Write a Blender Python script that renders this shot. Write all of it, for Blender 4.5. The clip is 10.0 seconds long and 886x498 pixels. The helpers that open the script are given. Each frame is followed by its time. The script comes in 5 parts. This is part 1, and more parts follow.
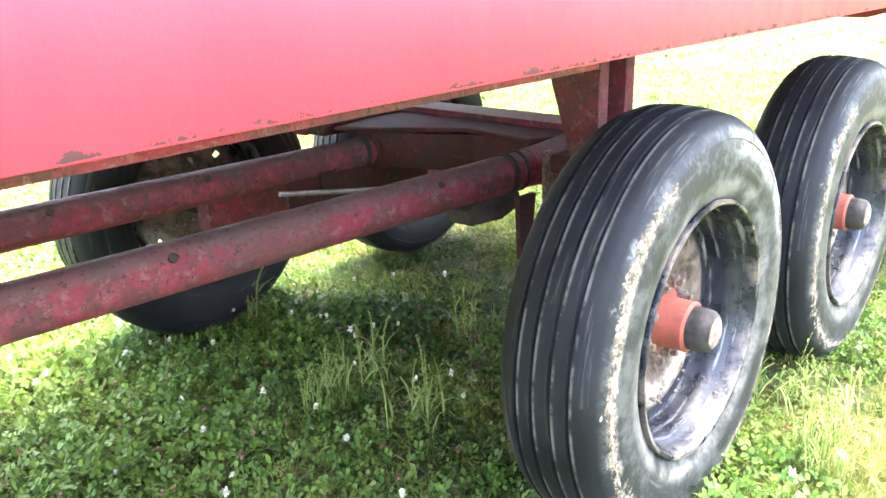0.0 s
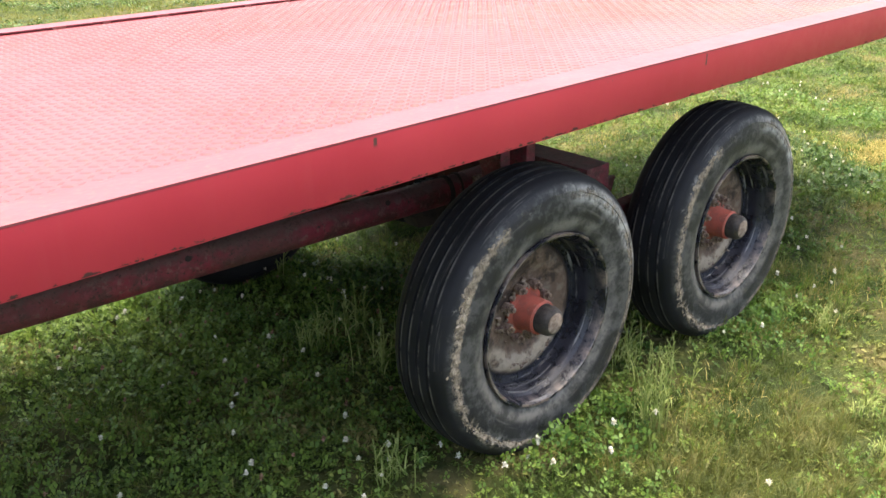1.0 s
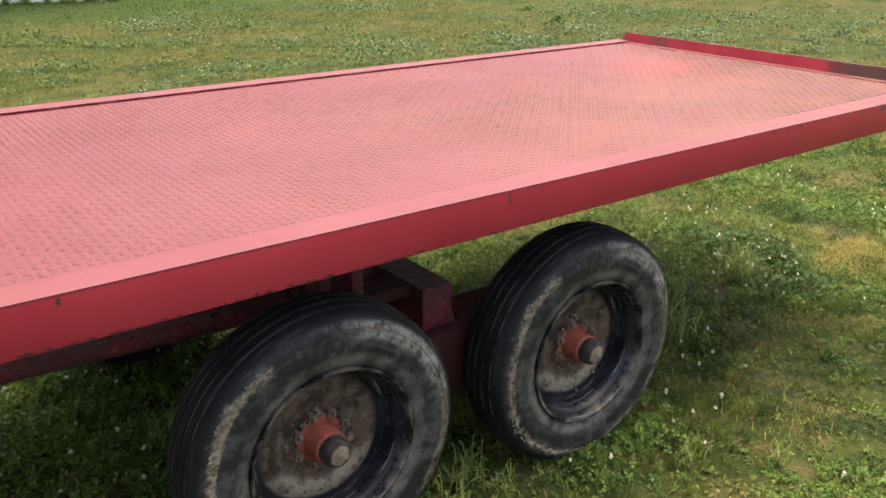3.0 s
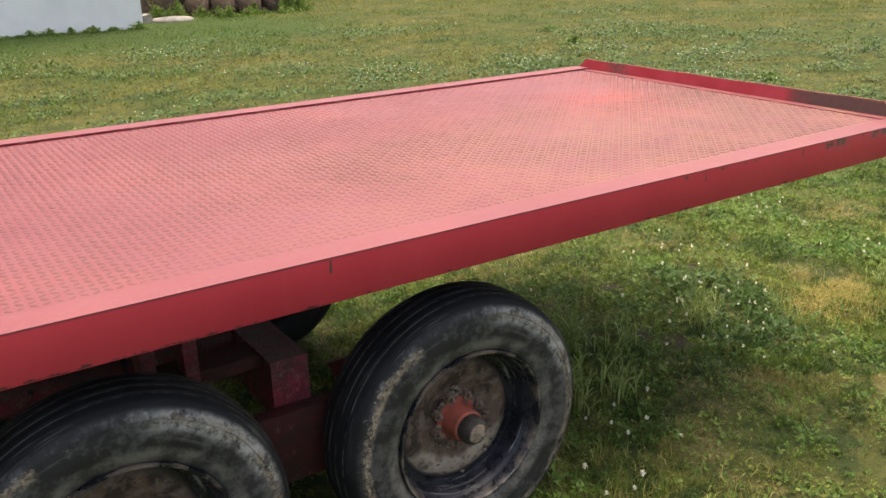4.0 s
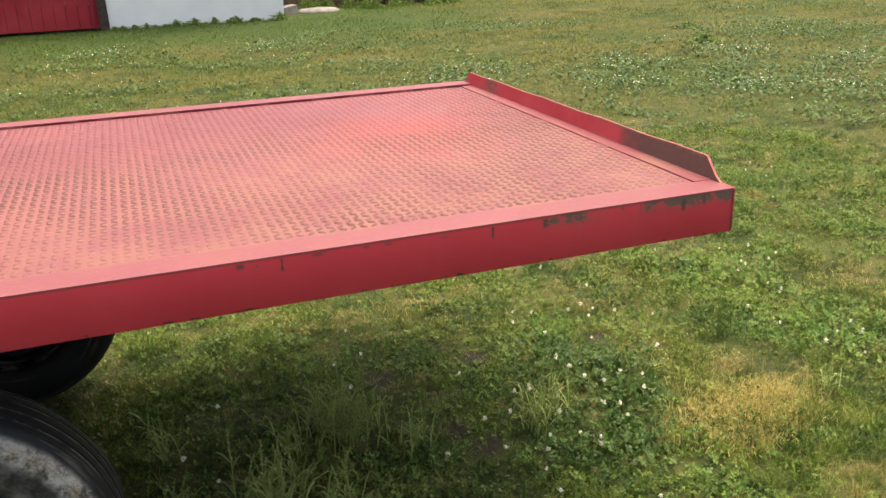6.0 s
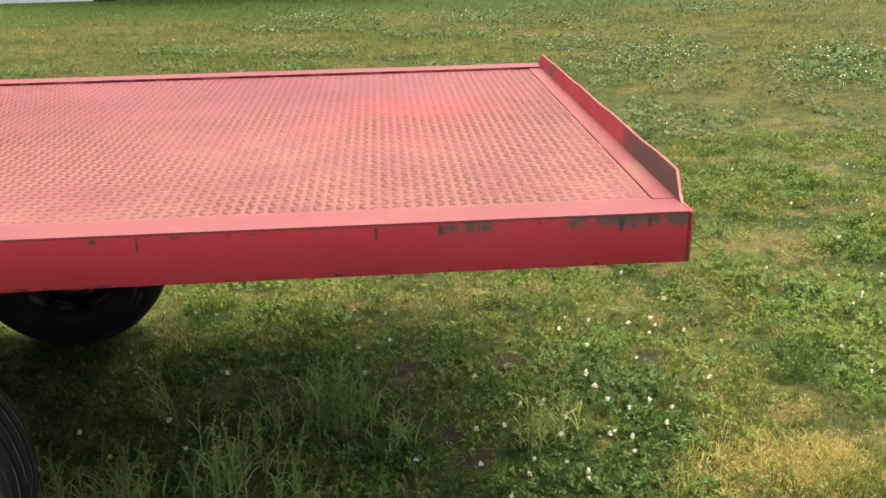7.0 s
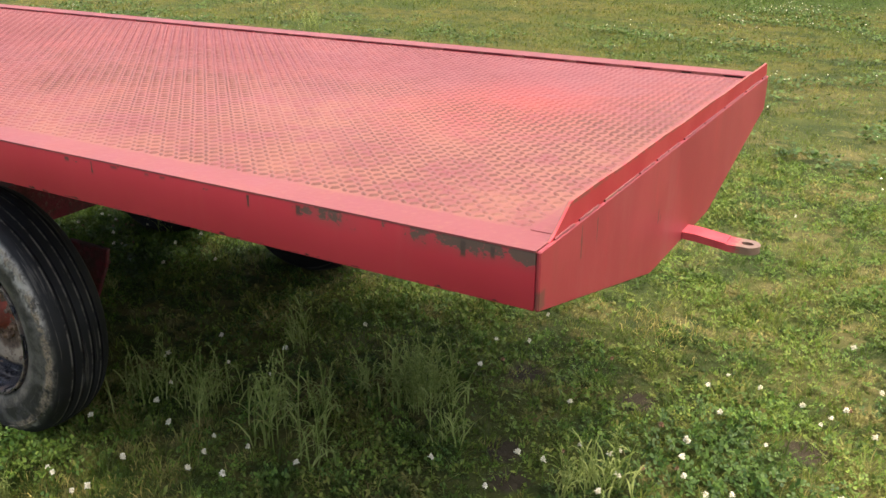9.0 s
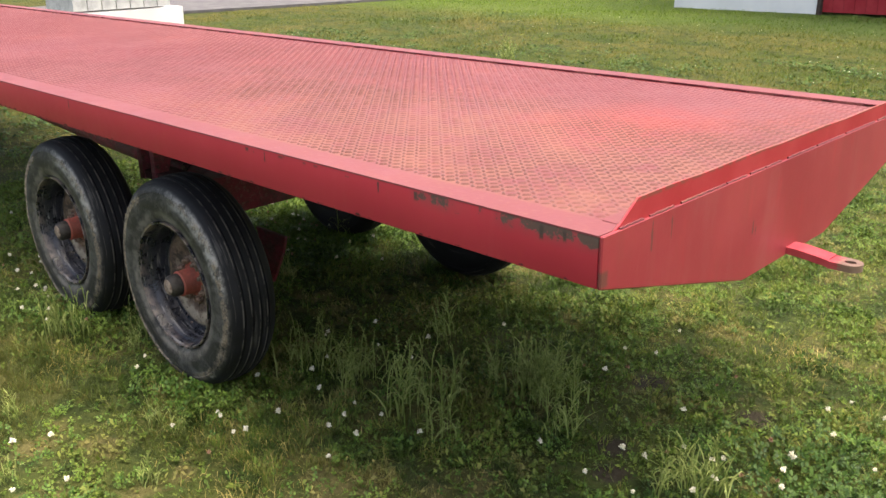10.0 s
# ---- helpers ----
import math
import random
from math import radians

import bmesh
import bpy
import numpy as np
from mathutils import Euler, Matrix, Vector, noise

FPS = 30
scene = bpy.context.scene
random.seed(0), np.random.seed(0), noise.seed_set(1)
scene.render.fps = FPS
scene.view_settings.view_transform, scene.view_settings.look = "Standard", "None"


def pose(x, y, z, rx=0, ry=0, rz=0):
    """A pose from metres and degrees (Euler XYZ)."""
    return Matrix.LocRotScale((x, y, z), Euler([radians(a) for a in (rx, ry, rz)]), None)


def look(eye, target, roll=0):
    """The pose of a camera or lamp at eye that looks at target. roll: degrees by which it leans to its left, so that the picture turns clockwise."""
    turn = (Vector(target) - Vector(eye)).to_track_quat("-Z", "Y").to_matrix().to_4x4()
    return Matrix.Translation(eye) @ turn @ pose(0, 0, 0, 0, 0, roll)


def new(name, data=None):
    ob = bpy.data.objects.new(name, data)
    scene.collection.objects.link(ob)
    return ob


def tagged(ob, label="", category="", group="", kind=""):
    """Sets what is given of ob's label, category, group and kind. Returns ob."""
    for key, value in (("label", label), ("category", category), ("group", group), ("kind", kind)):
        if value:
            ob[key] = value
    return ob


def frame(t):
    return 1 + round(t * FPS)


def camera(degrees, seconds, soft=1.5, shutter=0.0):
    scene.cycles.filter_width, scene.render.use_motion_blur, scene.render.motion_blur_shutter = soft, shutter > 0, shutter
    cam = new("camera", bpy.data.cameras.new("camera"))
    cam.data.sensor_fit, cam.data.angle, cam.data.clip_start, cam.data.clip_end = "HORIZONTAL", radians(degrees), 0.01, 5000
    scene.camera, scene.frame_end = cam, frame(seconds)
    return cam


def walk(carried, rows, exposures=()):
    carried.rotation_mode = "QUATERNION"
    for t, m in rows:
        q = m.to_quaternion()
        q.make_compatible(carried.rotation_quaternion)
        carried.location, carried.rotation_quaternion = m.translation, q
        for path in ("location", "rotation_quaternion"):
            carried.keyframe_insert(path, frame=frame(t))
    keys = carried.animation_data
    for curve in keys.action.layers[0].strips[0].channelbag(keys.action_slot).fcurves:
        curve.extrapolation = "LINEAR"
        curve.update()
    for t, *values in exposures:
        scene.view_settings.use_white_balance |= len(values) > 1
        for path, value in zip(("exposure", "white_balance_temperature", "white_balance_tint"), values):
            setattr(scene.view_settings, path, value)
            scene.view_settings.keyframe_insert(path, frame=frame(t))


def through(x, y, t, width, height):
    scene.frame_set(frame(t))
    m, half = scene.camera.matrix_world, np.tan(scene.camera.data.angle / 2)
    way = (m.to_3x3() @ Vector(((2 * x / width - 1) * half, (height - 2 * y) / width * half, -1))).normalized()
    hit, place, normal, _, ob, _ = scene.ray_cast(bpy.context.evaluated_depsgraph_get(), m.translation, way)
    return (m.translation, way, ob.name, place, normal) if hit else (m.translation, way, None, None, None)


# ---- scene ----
cam = camera(53.9, 10.0)
PATH = [
    (0, (-4.883, -0.57, 1.175), (-3.438, 0.663, 0.547), -1.3),
    (0.1, (-4.894, -0.646, 1.234), (-3.472, 0.598, 0.578), -1.0),
    (0.2, (-4.906, -0.722, 1.298), (-3.507, 0.528, 0.606), -1.0),
    (0.3, (-4.922, -0.806, 1.348), (-3.574, 0.422, 0.657), -1.04),
    (0.5, (-4.953, -0.941, 1.452), (-3.615, 0.343, 0.702), -0.9),
    (0.7, (-4.988, -1.111, 1.548), (-3.725, 0.168, 0.792), -0.67),
    (1, (-5.067, -1.404, 1.668), (-3.825, -0.047, 0.882), -0.9),
    (1.2, (-5.064, -1.569, 1.719), (-3.887, -0.219, 0.949), -1.19),
    (1.5, (-4.996, -1.804, 1.769), (-3.805, -0.404, 0.981), -0.1),
    (1.7, (-4.937, -1.944, 1.799), (-3.798, -0.557, 1.037), 0.13),
    (2, (-4.853, -2.043, 1.865), (-3.711, -0.596, 1.09), 0.7),
    (2.2, (-4.776, -2.039, 1.877), (-3.675, -0.615, 1.127), 0.80),
    (2.5, (-4.626, -1.988, 1.889), (-3.52, -0.507, 1.126), 0.7),
    (2.7, (-4.501, -1.919, 1.916), (-3.411, -0.471, 1.195), 0.71),
    (3, (-4.328, -1.861, 1.945), (-3.212, -0.367, 1.222), 0.3),
    (3.2, (-4.189, -1.847, 1.939), (-3.103, -0.379, 1.256), 0.10),
    (4.3, (-3.277, -1.91, 1.948), (-2.268, -0.32, 1.275), -1.6),
    (4.5, (-3.028, -1.875, 1.932), (-2.027, -0.274, 1.273), -1.6),
    (4.7, (-2.821, -1.887, 1.922), (-1.861, -0.313, 1.286), -1.28),
    (5, (-2.557, -1.946, 1.913), (-1.609, -0.307, 1.268), -1.3),
    (5.2, (-2.392, -1.972, 1.912), (-1.502, -0.353, 1.290), -1.04),
    (5.5, (-2.098, -1.987, 1.906), (-1.285, -0.282, 1.248), -1.2),
    (5.7, (-1.857, -1.944, 1.877), (-1.115, -0.211, 1.208), -1.6),
    (6.8, (-0.884, -1.909, 1.883), (-0.648, -0.063, 1.153), -1.5),
    (7, (-0.696, -1.872, 1.842), (-0.577, -0.014, 1.113), -1.2),
    (7.2, (-0.526, -1.797, 1.822), (-0.514, 0.015, 1.101), -0.56),
    (7.5, (-0.323, -1.693, 1.832), (-0.456, 0.161, 1.092), -0.1),
    (7.7, (-0.187, -1.650, 1.828), (-0.449, 0.141, 1.105), -0.19),
    (8, (0.03, -1.62, 1.822), (-0.406, 0.181, 1.069), 0.1),
    (8.2, (0.184, -1.600, 1.829), (-0.329, 0.126, 1.081), 0.52),
    (8.5, (0.395, -1.542, 1.814), (-0.305, 0.165, 1.042), 0.6),
    (8.7, (0.488, -1.490, 1.806), (-0.278, 0.137, 1.052), 0.69),
    (9, (0.63, -1.411, 1.799), (-0.315, 0.186, 1.051), -0.1),
    (9.2, (0.740, -1.416, 1.799), (-0.289, 0.081, 1.089), -0.87),
    (9.5, (0.897, -1.444, 1.8), (-0.278, 0.012, 1.093), -0.9),
    (9.7, (0.964, -1.478, 1.801), (-0.240, -0.100, 1.125), -0.85),
    (10, (1.022, -1.541, 1.802), (-0.292, -0.193, 1.126), -0.7),
]
EXPOSURES = [(t, 0.80 + e, k, 10) for t, e, k in ((0.0, 3.25, 6500), (0.2, 3.0, 6500), (0.5, 2.12, 6600), (1.0, 0.78, 6900), (1.5, 0.42, 7000), (2.0, 0.26, 7000), (2.5, 0.03, 7100), (3.0, -0.08, 7200), (4.0, -0.18, 7300), (5.0, -0.13, 7500), (6.0, -0.10, 7500), (7.5, -0.02, 7500), (10.0, 0.0, 7200))]
walk(cam, [(t, look(eye, target, roll)) for t, eye, target, roll in PATH], EXPOSURES)

# ---- light ----
world = bpy.data.worlds.new("sky")
scene.world = world
world.use_nodes = True
SUN_DIR = Vector((0.22, 0.12, 1.0)).normalized()
sky = world.node_tree.nodes.new("ShaderNodeTexSky")
sky.sky_type, sky.sun_disc = "NISHITA", False
sky.sun_elevation = math.asin(SUN_DIR.z)
sky.sun_rotation = math.atan2(SUN_DIR.x, SUN_DIR.y)
sky.air_density, sky.dust_density = 1.0, 6.0
world.node_tree.links.new(sky.outputs[0], world.node_tree.nodes["Background"].inputs[0])
world.node_tree.nodes["Background"].inputs[1].default_value = 0.235
sun = new("sun", bpy.data.lights.new("sun", "SUN"))
sun.data.energy, sun.data.angle, sun.data.color = 2.55, radians(50.0), (1.0, 0.95, 0.85)
sun.matrix_world = look(SUN_DIR * 60, (0, 0, 0))

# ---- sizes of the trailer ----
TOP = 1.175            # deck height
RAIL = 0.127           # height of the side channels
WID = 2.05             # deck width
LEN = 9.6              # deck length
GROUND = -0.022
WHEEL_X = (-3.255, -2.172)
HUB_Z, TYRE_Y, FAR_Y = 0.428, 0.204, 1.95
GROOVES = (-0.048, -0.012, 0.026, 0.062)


# spots of bare soil in the turf
BARE = [(0.42, 1.46), (-0.67, 1.46), (-0.2, 1.48), (-0.52, 0.95), (-0.42, 0.80)]

# ---- materials ----
class Nodes:
    """A node material with a Principled shader and short calls for its nodes."""

    def __init__(self, name, rough=0.6, metal=0.0, spec=0.5):
        self.mat = bpy.data.materials.new(name)
        self.mat.use_nodes = True
        self.nt = self.mat.node_tree
        self.out = self.nt.nodes["Material Output"]
        self.bsdf = self.nt.nodes["Principled BSDF"]
        self.put("Roughness", rough)
        self.put("Metallic", metal)
        self.put("Specular IOR Level", spec)
        self.coord = self.nt.nodes.new("ShaderNodeTexCoord").outputs["Object"]

    def put(self, socket, value):
        if isinstance(value, bpy.types.NodeSocket):
            self.nt.links.new(value, self.bsdf.inputs[socket])
        else:
            self.bsdf.inputs[socket].default_value = value

    def feed(self, socket, value):
        if isinstance(value, bpy.types.NodeSocket):
            self.nt.links.new(value, socket)
        else:
            socket.default_value = value

    def noise(self, scale, detail=4.0, rough=0.55, stretch=None, distort=0.0):
        n = self.nt.nodes.new("ShaderNodeTexNoise")
        n.inputs["Scale"].default_value, n.inputs["Detail"].default_value = scale, detail
        n.inputs["Roughness"].default_value, n.inputs["Distortion"].default_value = rough, distort
        c = self.coord
        if stretch:
            m = self.nt.nodes.new("ShaderNodeMapping")
            m.inputs["Scale"].default_value = stretch
            self.nt.links.new(c, m.inputs["Vector"])
            c = m.outputs[0]
        self.nt.links.new(c, n.inputs["Vector"])
        return n.outputs["Fac"]

    def ramp(self, fac, a, b, smooth=True):
        n = self.nt.nodes.new("ShaderNodeMapRange")
        n.interpolation_type = "SMOOTHSTEP" if smooth else "LINEAR"
        self.nt.links.new(fac, n.inputs["Value"])
        n.inputs["From Min"].default_value, n.inputs["From Max"].default_value = a, b
        return n.outputs["Result"]

    def math(self, op, a, b=0.0):
        n = self.nt.nodes.new("ShaderNodeMath")
        n.operation = op
        self.feed(n.inputs[0], a)
        self.feed(n.inputs[1], b)
        return n.outputs[0]

    def mix(self, fac, a, b):
        n = self.nt.nodes.new("ShaderNodeMix")
        n.data_type = "RGBA"
        self.feed(n.inputs["Factor"], fac)
        for key, v in (("A", a), ("B", b)):
            s = [i for i in n.inputs if i.name == key and i.type == "RGBA"][0]
            self.feed(s, v if isinstance(v, bpy.types.NodeSocket) else (*v, 1.0))
        return [o for o in n.outputs if o.type == "RGBA"][0]

    def axis(self, i):
        n = self.nt.nodes.new("ShaderNodeSeparateXYZ")
        self.nt.links.new(self.coord, n.inputs[0])
        return n.outputs[i]

    def polar(self, turns, rings):
        """Noise laid round the y axis: long arcs."""
        x, z = self.axis(0), self.axis(2)
        r = self.math("SQRT", self.math("ADD", self.math("MULTIPLY", x, x), self.math("MULTIPLY", z, z)))
        v = self.nt.nodes.new("ShaderNodeCombineXYZ")
        self.feed(v.inputs[0], self.math("MULTIPLY", self.math("ARCTAN2", z, x), turns))
        self.feed(v.inputs[1], self.math("MULTIPLY", r, rings))
        self.feed(v.inputs[2], self.math("MULTIPLY", self.axis(1), rings))
        n = self.nt.nodes.new("ShaderNodeTexNoise")
        n.inputs["Scale"].default_value, n.inputs["Detail"].default_value, n.inputs["Roughness"].default_value = 1.0, 5.0, 0.65
        self.nt.links.new(v.outputs[0], n.inputs["Vector"])
        return n.outputs["Fac"]

    def island(self):
        return self.nt.nodes.new("ShaderNodeNewGeometry").outputs["Random Per Island"]

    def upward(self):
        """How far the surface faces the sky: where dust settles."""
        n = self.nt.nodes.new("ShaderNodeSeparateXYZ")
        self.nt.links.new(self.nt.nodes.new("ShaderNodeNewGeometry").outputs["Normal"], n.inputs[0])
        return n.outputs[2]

    def random(self):
        return self.nt.nodes.new("ShaderNodeObjectInfo").outputs["Random"]

    def bump(self, height, strength=0.4, dist=0.01):
        n = self.nt.nodes.new("ShaderNodeBump")
        n.inputs["Strength"].default_value, n.inputs["Distance"].default_value = strength, dist
        self.nt.links.new(height, n.inputs["Height"])
        self.put("Normal", n.outputs[0])

    def color(self, c):
        self.put("Base Color", c if isinstance(c, bpy.types.NodeSocket) else (*c, 1.0))

    def leafy(self, col, amount=0.35):
        """Lets some light through thin leaves."""
        t = self.nt.nodes.new("ShaderNodeBsdfTranslucent")
        self.feed(t.inputs["Color"], col)
        m = self.nt.nodes.new("ShaderNodeMixShader")
        m.inputs[0].default_value = amount
        self.nt.links.new(self.bsdf.outputs[0], m.inputs[1])
        self.nt.links.new(t.outputs[0], m.inputs[2])
        self.nt.links.new(m.outputs[0], self.out.inputs[0])


def mat_deck(name="deck_paint", pale=0.0, lug=False):
    """Faded pinkish red paint, walked rusty-orange in patches, dust between the lugs."""
    m = Nodes(name, 0.5, 0.0, 0.30)
    a, b, c = m.noise(1.1, 5), m.noise(9, 6, 0.65), m.noise(70, 3)
    col = m.mix(m.ramp(a, 0.35, 0.7), (0.176, 0.042, 0.051), (0.205, 0.058, 0.066))
    if pale:
        col = m.mix(pale, col, (0.32, 0.090, 0.100))
    col = m.mix(m.math("MULTIPLY", m.math("MULTIPLY", m.ramp(a, 0.5, 0.72), m.ramp(b, 0.42, 0.62)), 0.6), col, (0.27, 0.062, 0.055))
    col = m.mix(m.math("MULTIPLY", m.ramp(c, 0.5, 0.8), 0.4), col, (0.27, 0.118, 0.083))
    x, y = m.axis(0), m.axis(1)
    dx, dy = m.math("MULTIPLY", m.math("ADD", x, 0.62), 1.2), m.math("SUBTRACT", y, 1.05)
    worn = m.ramp(m.math("SQRT", m.math("ADD", m.math("MULTIPLY", dx, dx), m.math("MULTIPLY", dy, dy))), 0.62, 0.1)
    col = m.mix(m.math("MULTIPLY", worn, m.ramp(b, 0.22, 0.5)), col, (0.265, 0.046, 0.046))
    tan = m.math("MULTIPLY", m.math("MULTIPLY", m.ramp(x, -3.4, -0.8), m.ramp(b, 0.30, 0.62)), m.ramp(y, 1.55, 0.6))
    col = m.mix(m.math("MULTIPLY", tan, 0.12 if pale else 0.58), col, (0.265, 0.122, 0.080))
    stain = m.noise(3.3, 6, 0.7)
    col = m.mix(m.ramp(stain, 0.72, 0.8), col, (0.23, 0.10, 0.07))
    if pale:
        edge = m.math("ADD", m.ramp(m.math("ABSOLUTE", m.math("SUBTRACT", y, 0.33)), 0.22, 0.03), m.ramp(m.math("ABSOLUTE", m.math("SUBTRACT", y, 1.76)), 0.12, 0.02))
        rust = m.math("MULTIPLY", m.math("MULTIPLY", edge, m.ramp(x, -0.062, -0.04)), m.ramp(b, 0.32, 0.6))
        col = m.mix(m.math("MULTIPLY", rust, 0.65), col, (0.22, 0.105, 0.072))
    if lug:
        # Lugs coloured darker for grime and for the shade on their flanks.
        scuff = m.math("MULTIPLY", m.math("MULTIPLY", m.ramp(b, 0.26, 0.52), m.ramp(m.noise(1.5, 5), 0.38, 0.54)), m.math("MULTIPLY", m.ramp(x, -5.5, -1.6), m.ramp(y, 1.9, 0.9)))
        col = m.mix(m.math("ADD", m.math("MULTIPLY", scuff, 0.70), 0.25), col, (0.105, 0.036, 0.030))
    m.color(col)
    m.put("Roughness", m.math("ADD", m.math("MULTIPLY", b, 0.25), 0.38))
    m.bump(c, 0.25, 0.003)
    return m.mat


def mat_rail():
    """Duller red paint on the sides with chips down to a dark grey-green undercoat along the top by the corner."""
    m = Nodes("rail_paint", 0.42, 0.0, 0.28)
    big, fine = m.noise(1.6, 4), m.noise(22, 6, 0.7)
    streak = m.noise(6, 5, 0.6, (3.0, 3.0, 0.25))
    col = m.mix(m.ramp(big, 0.3, 0.7), (0.36, 0.026, 0.041), (0.42, 0.037, 0.052))
    col = m.mix(m.math("MULTIPLY", m.ramp(streak, 0.55, 0.75), 0.14), col, (0.42, 0.07, 0.075))
    x, z = m.axis(0), m.axis(2)
    upper = m.ramp(z, TOP - 0.06, TOP - 0.012)
    lower = m.math("MULTIPLY", m.ramp(z, TOP - RAIL + 0.026, TOP - RAIL - 0.004), m.ramp(z, TOP - RAIL + 0.0005, TOP - RAIL + 0.003))
    close = m.ramp(x, -0.85, -0.35)
    chips, patch = m.noise(34, 5, 0.75, (0.7, 0.7, 1.0)), m.noise(7, 3, 0.5, (1.0, 1.0, 0.4))
    need = m.math("SUBTRACT", 0.76, m.math("MULTIPLY", m.math("MULTIPLY", upper, close), m.math("MULTIPLY", m.ramp(patch, 0.34, 0.60), 0.31)))
    need = m.math("SUBTRACT", need, m.math("MULTIPLY", lower, m.math("ADD", 0.26, m.math("MULTIPLY", m.ramp(x, -2.2, -3.4), 0.06))))
    need = m.math("SUBTRACT", need, m.math("MULTIPLY", upper, 0.13))
    chip = m.ramp(m.math("SUBTRACT", chips, need), 0.0, 0.05)
    grime = m.math("MULTIPLY", m.math("MULTIPLY", upper, m.ramp(x, -0.75, -0.35)), m.math("MULTIPLY", m.ramp(patch, 0.36, 0.6), 0.7))
    col = m.mix(grime, col, (0.13, 0.060, 0.055))
    col = m.mix(m.math("MULTIPLY", chip, 0.9), col, m.mix(lower, (0.070, 0.058, 0.045), (0.020, 0.015, 0.013)))
    for at, wide, low in ((-0.728, 0.005, 0.040), (-1.266, 0.004, 0.042), (-1.362, 0.012, 0.022), (-0.159, 0.008, 0.045), (-0.092, 0.006, 0.036), (-2.69, 0.005, 0.045), (-0.58, 0.009, 0.034), (-1.18, 0.018, 0.017), (-1.06, 0.008, 0.016), (-1.006, 0.012, 0.016), (-3.97, 0.006, 0.030)):
        off = m.math("ADD", m.math("ABSOLUTE", m.math("SUBTRACT", x, at)), m.math("MULTIPLY", m.math("SUBTRACT", chips, 0.5), 0.014))
        tick = m.math("MULTIPLY", m.ramp(off, wide, wide * 0.45), m.math("MULTIPLY", m.ramp(z, TOP - low - 0.004, TOP - low + 0.008), m.ramp(z, TOP - 0.006, TOP - 0.012)))
        col = m.mix(m.math("MULTIPLY", tick, 0.92), col, (0.050, 0.036, 0.030))
    spots = m.ramp(fine, 0.73, 0.78)
    col = m.mix(spots, col, (0.30, 0.17, 0.11))
    m.color(col)
    m.put("Roughness", m.math("ADD", m.math("MULTIPLY", fine, 0.25), m.math("ADD", m.math("MULTIPLY", chip, 0.3), 0.28)))
    m.bump(m.math("SUBTRACT", fine, m.math("MULTIPLY", chip, 1.5)), 0.2, 0.003)
    return m.mat


def mat_board():
    """Red paint of the end board with faint rain streaks, scratches and a chipped corner."""
    m = Nodes("end_paint", 0.45)
    streak = m.noise(5, 6, 0.7, (1, 1.5, 0.22))
    fine, big = m.noise(40, 5, 0.7), m.noise(2.5, 4)
    col = m.mix(m.ramp(big, 0.35, 0.65), (0.27, 0.027, 0.038), (0.33, 0.042, 0.052))
    col = m.mix(m.math("MULTIPLY", m.ramp(streak, 0.50, 0.68), 0.45), col, (0.31, 0.075, 0.076))
    col = m.mix(m.math("MULTIPLY", m.ramp(streak, 0.46, 0.32), 0.5), col, (0.25, 0.042, 0.042))
    col = m.mix(m.math("MULTIPLY", m.ramp(m.noise(11, 5, 0.65, (1, 1.6, 0.3)), 0.58, 0.72), 0.5), col, (0.40, 0.030, 0.040))
    y, z = m.axis(1), m.axis(2)
    for at, wide, z0, z1 in ((0.764, 0.006, 0.985, 1.035), (0.783, 0.005, 0.975, 1.015), (0.012, 0.022, 1.045, 1.095), (0.567, 0.009, 1.205, 1.235), (0.30, 0.003, 1.09, 1.16), (0.21, 0.004, 1.08, 1.17)):
        off = m.math("ADD", m.math("ABSOLUTE", m.math("SUBTRACT", y, at)), m.math("MULTIPLY", m.math("SUBTRACT", fine, 0.5), 0.016))
        mark = m.math("MULTIPLY", m.ramp(off, wide, wide * 0.4), m.math("MULTIPLY", m.ramp(z, z0, z0 + 0.012), m.ramp(z, z1, z1 - 0.012)))
        col = m.mix(m.math("MULTIPLY", mark, 0.8), col, (0.10, 0.045, 0.035))
    col = m.mix(m.ramp(fine, 0.74, 0.8), col, (0.16, 0.075, 0.05))
    m.color(col)
    m.bump(fine, 0.15, 0.003)
    return m.mat


def mat_lip():
    """Red lip: rust-brown inside by the cut corner, bare rusty top edge."""
    m = Nodes("lip_paint", 0.5)
    fine, big = m.noise(40, 5, 0.7), m.noise(5, 4)
    col = m.mix(m.ramp(big, 0.35, 0.65), (0.45, 0.026, 0.040), (0.52, 0.048, 0.062))
    x, y, z = m.axis(0), m.axis(1), m.axis(2)
    face = m.math("SUBTRACT", x, m.math("MULTIPLY", m.math("SUBTRACT", z, TOP), 0.12))
    inner = m.ramp(face, 0.001, -0.0005)
    wob = m.math("ADD", y, m.math("MULTIPLY", m.math("SUBTRACT", big, 0.5), 0.5))
    rust = m.math("MULTIPLY", inner, m.ramp(wob, 0.68, 0.46))
    col = m.mix(rust, col, m.mix(fine, (0.085, 0.042, 0.034), (0.16, 0.075, 0.058)))
    smear = m.math("MULTIPLY", inner, m.ramp(m.math("ABSOLUTE", m.math("SUBTRACT", y, 1.72)), 0.12, 0.02))
    col = m.mix(m.math("MULTIPLY", smear, m.ramp(fine, 0.4, 0.55)), col, (0.13, 0.07, 0.05))
    edge = m.math("MULTIPLY", m.ramp(z, TOP + 0.050, TOP + 0.0565), m.ramp(fine, 0.4, 0.5))
    col = m.mix(m.math("MULTIPLY", edge, 0.8), col, (0.22, 0.088, 0.062))
    m.color(col)
    m.bump(fine, 0.2, 0.003)
    return m.mat


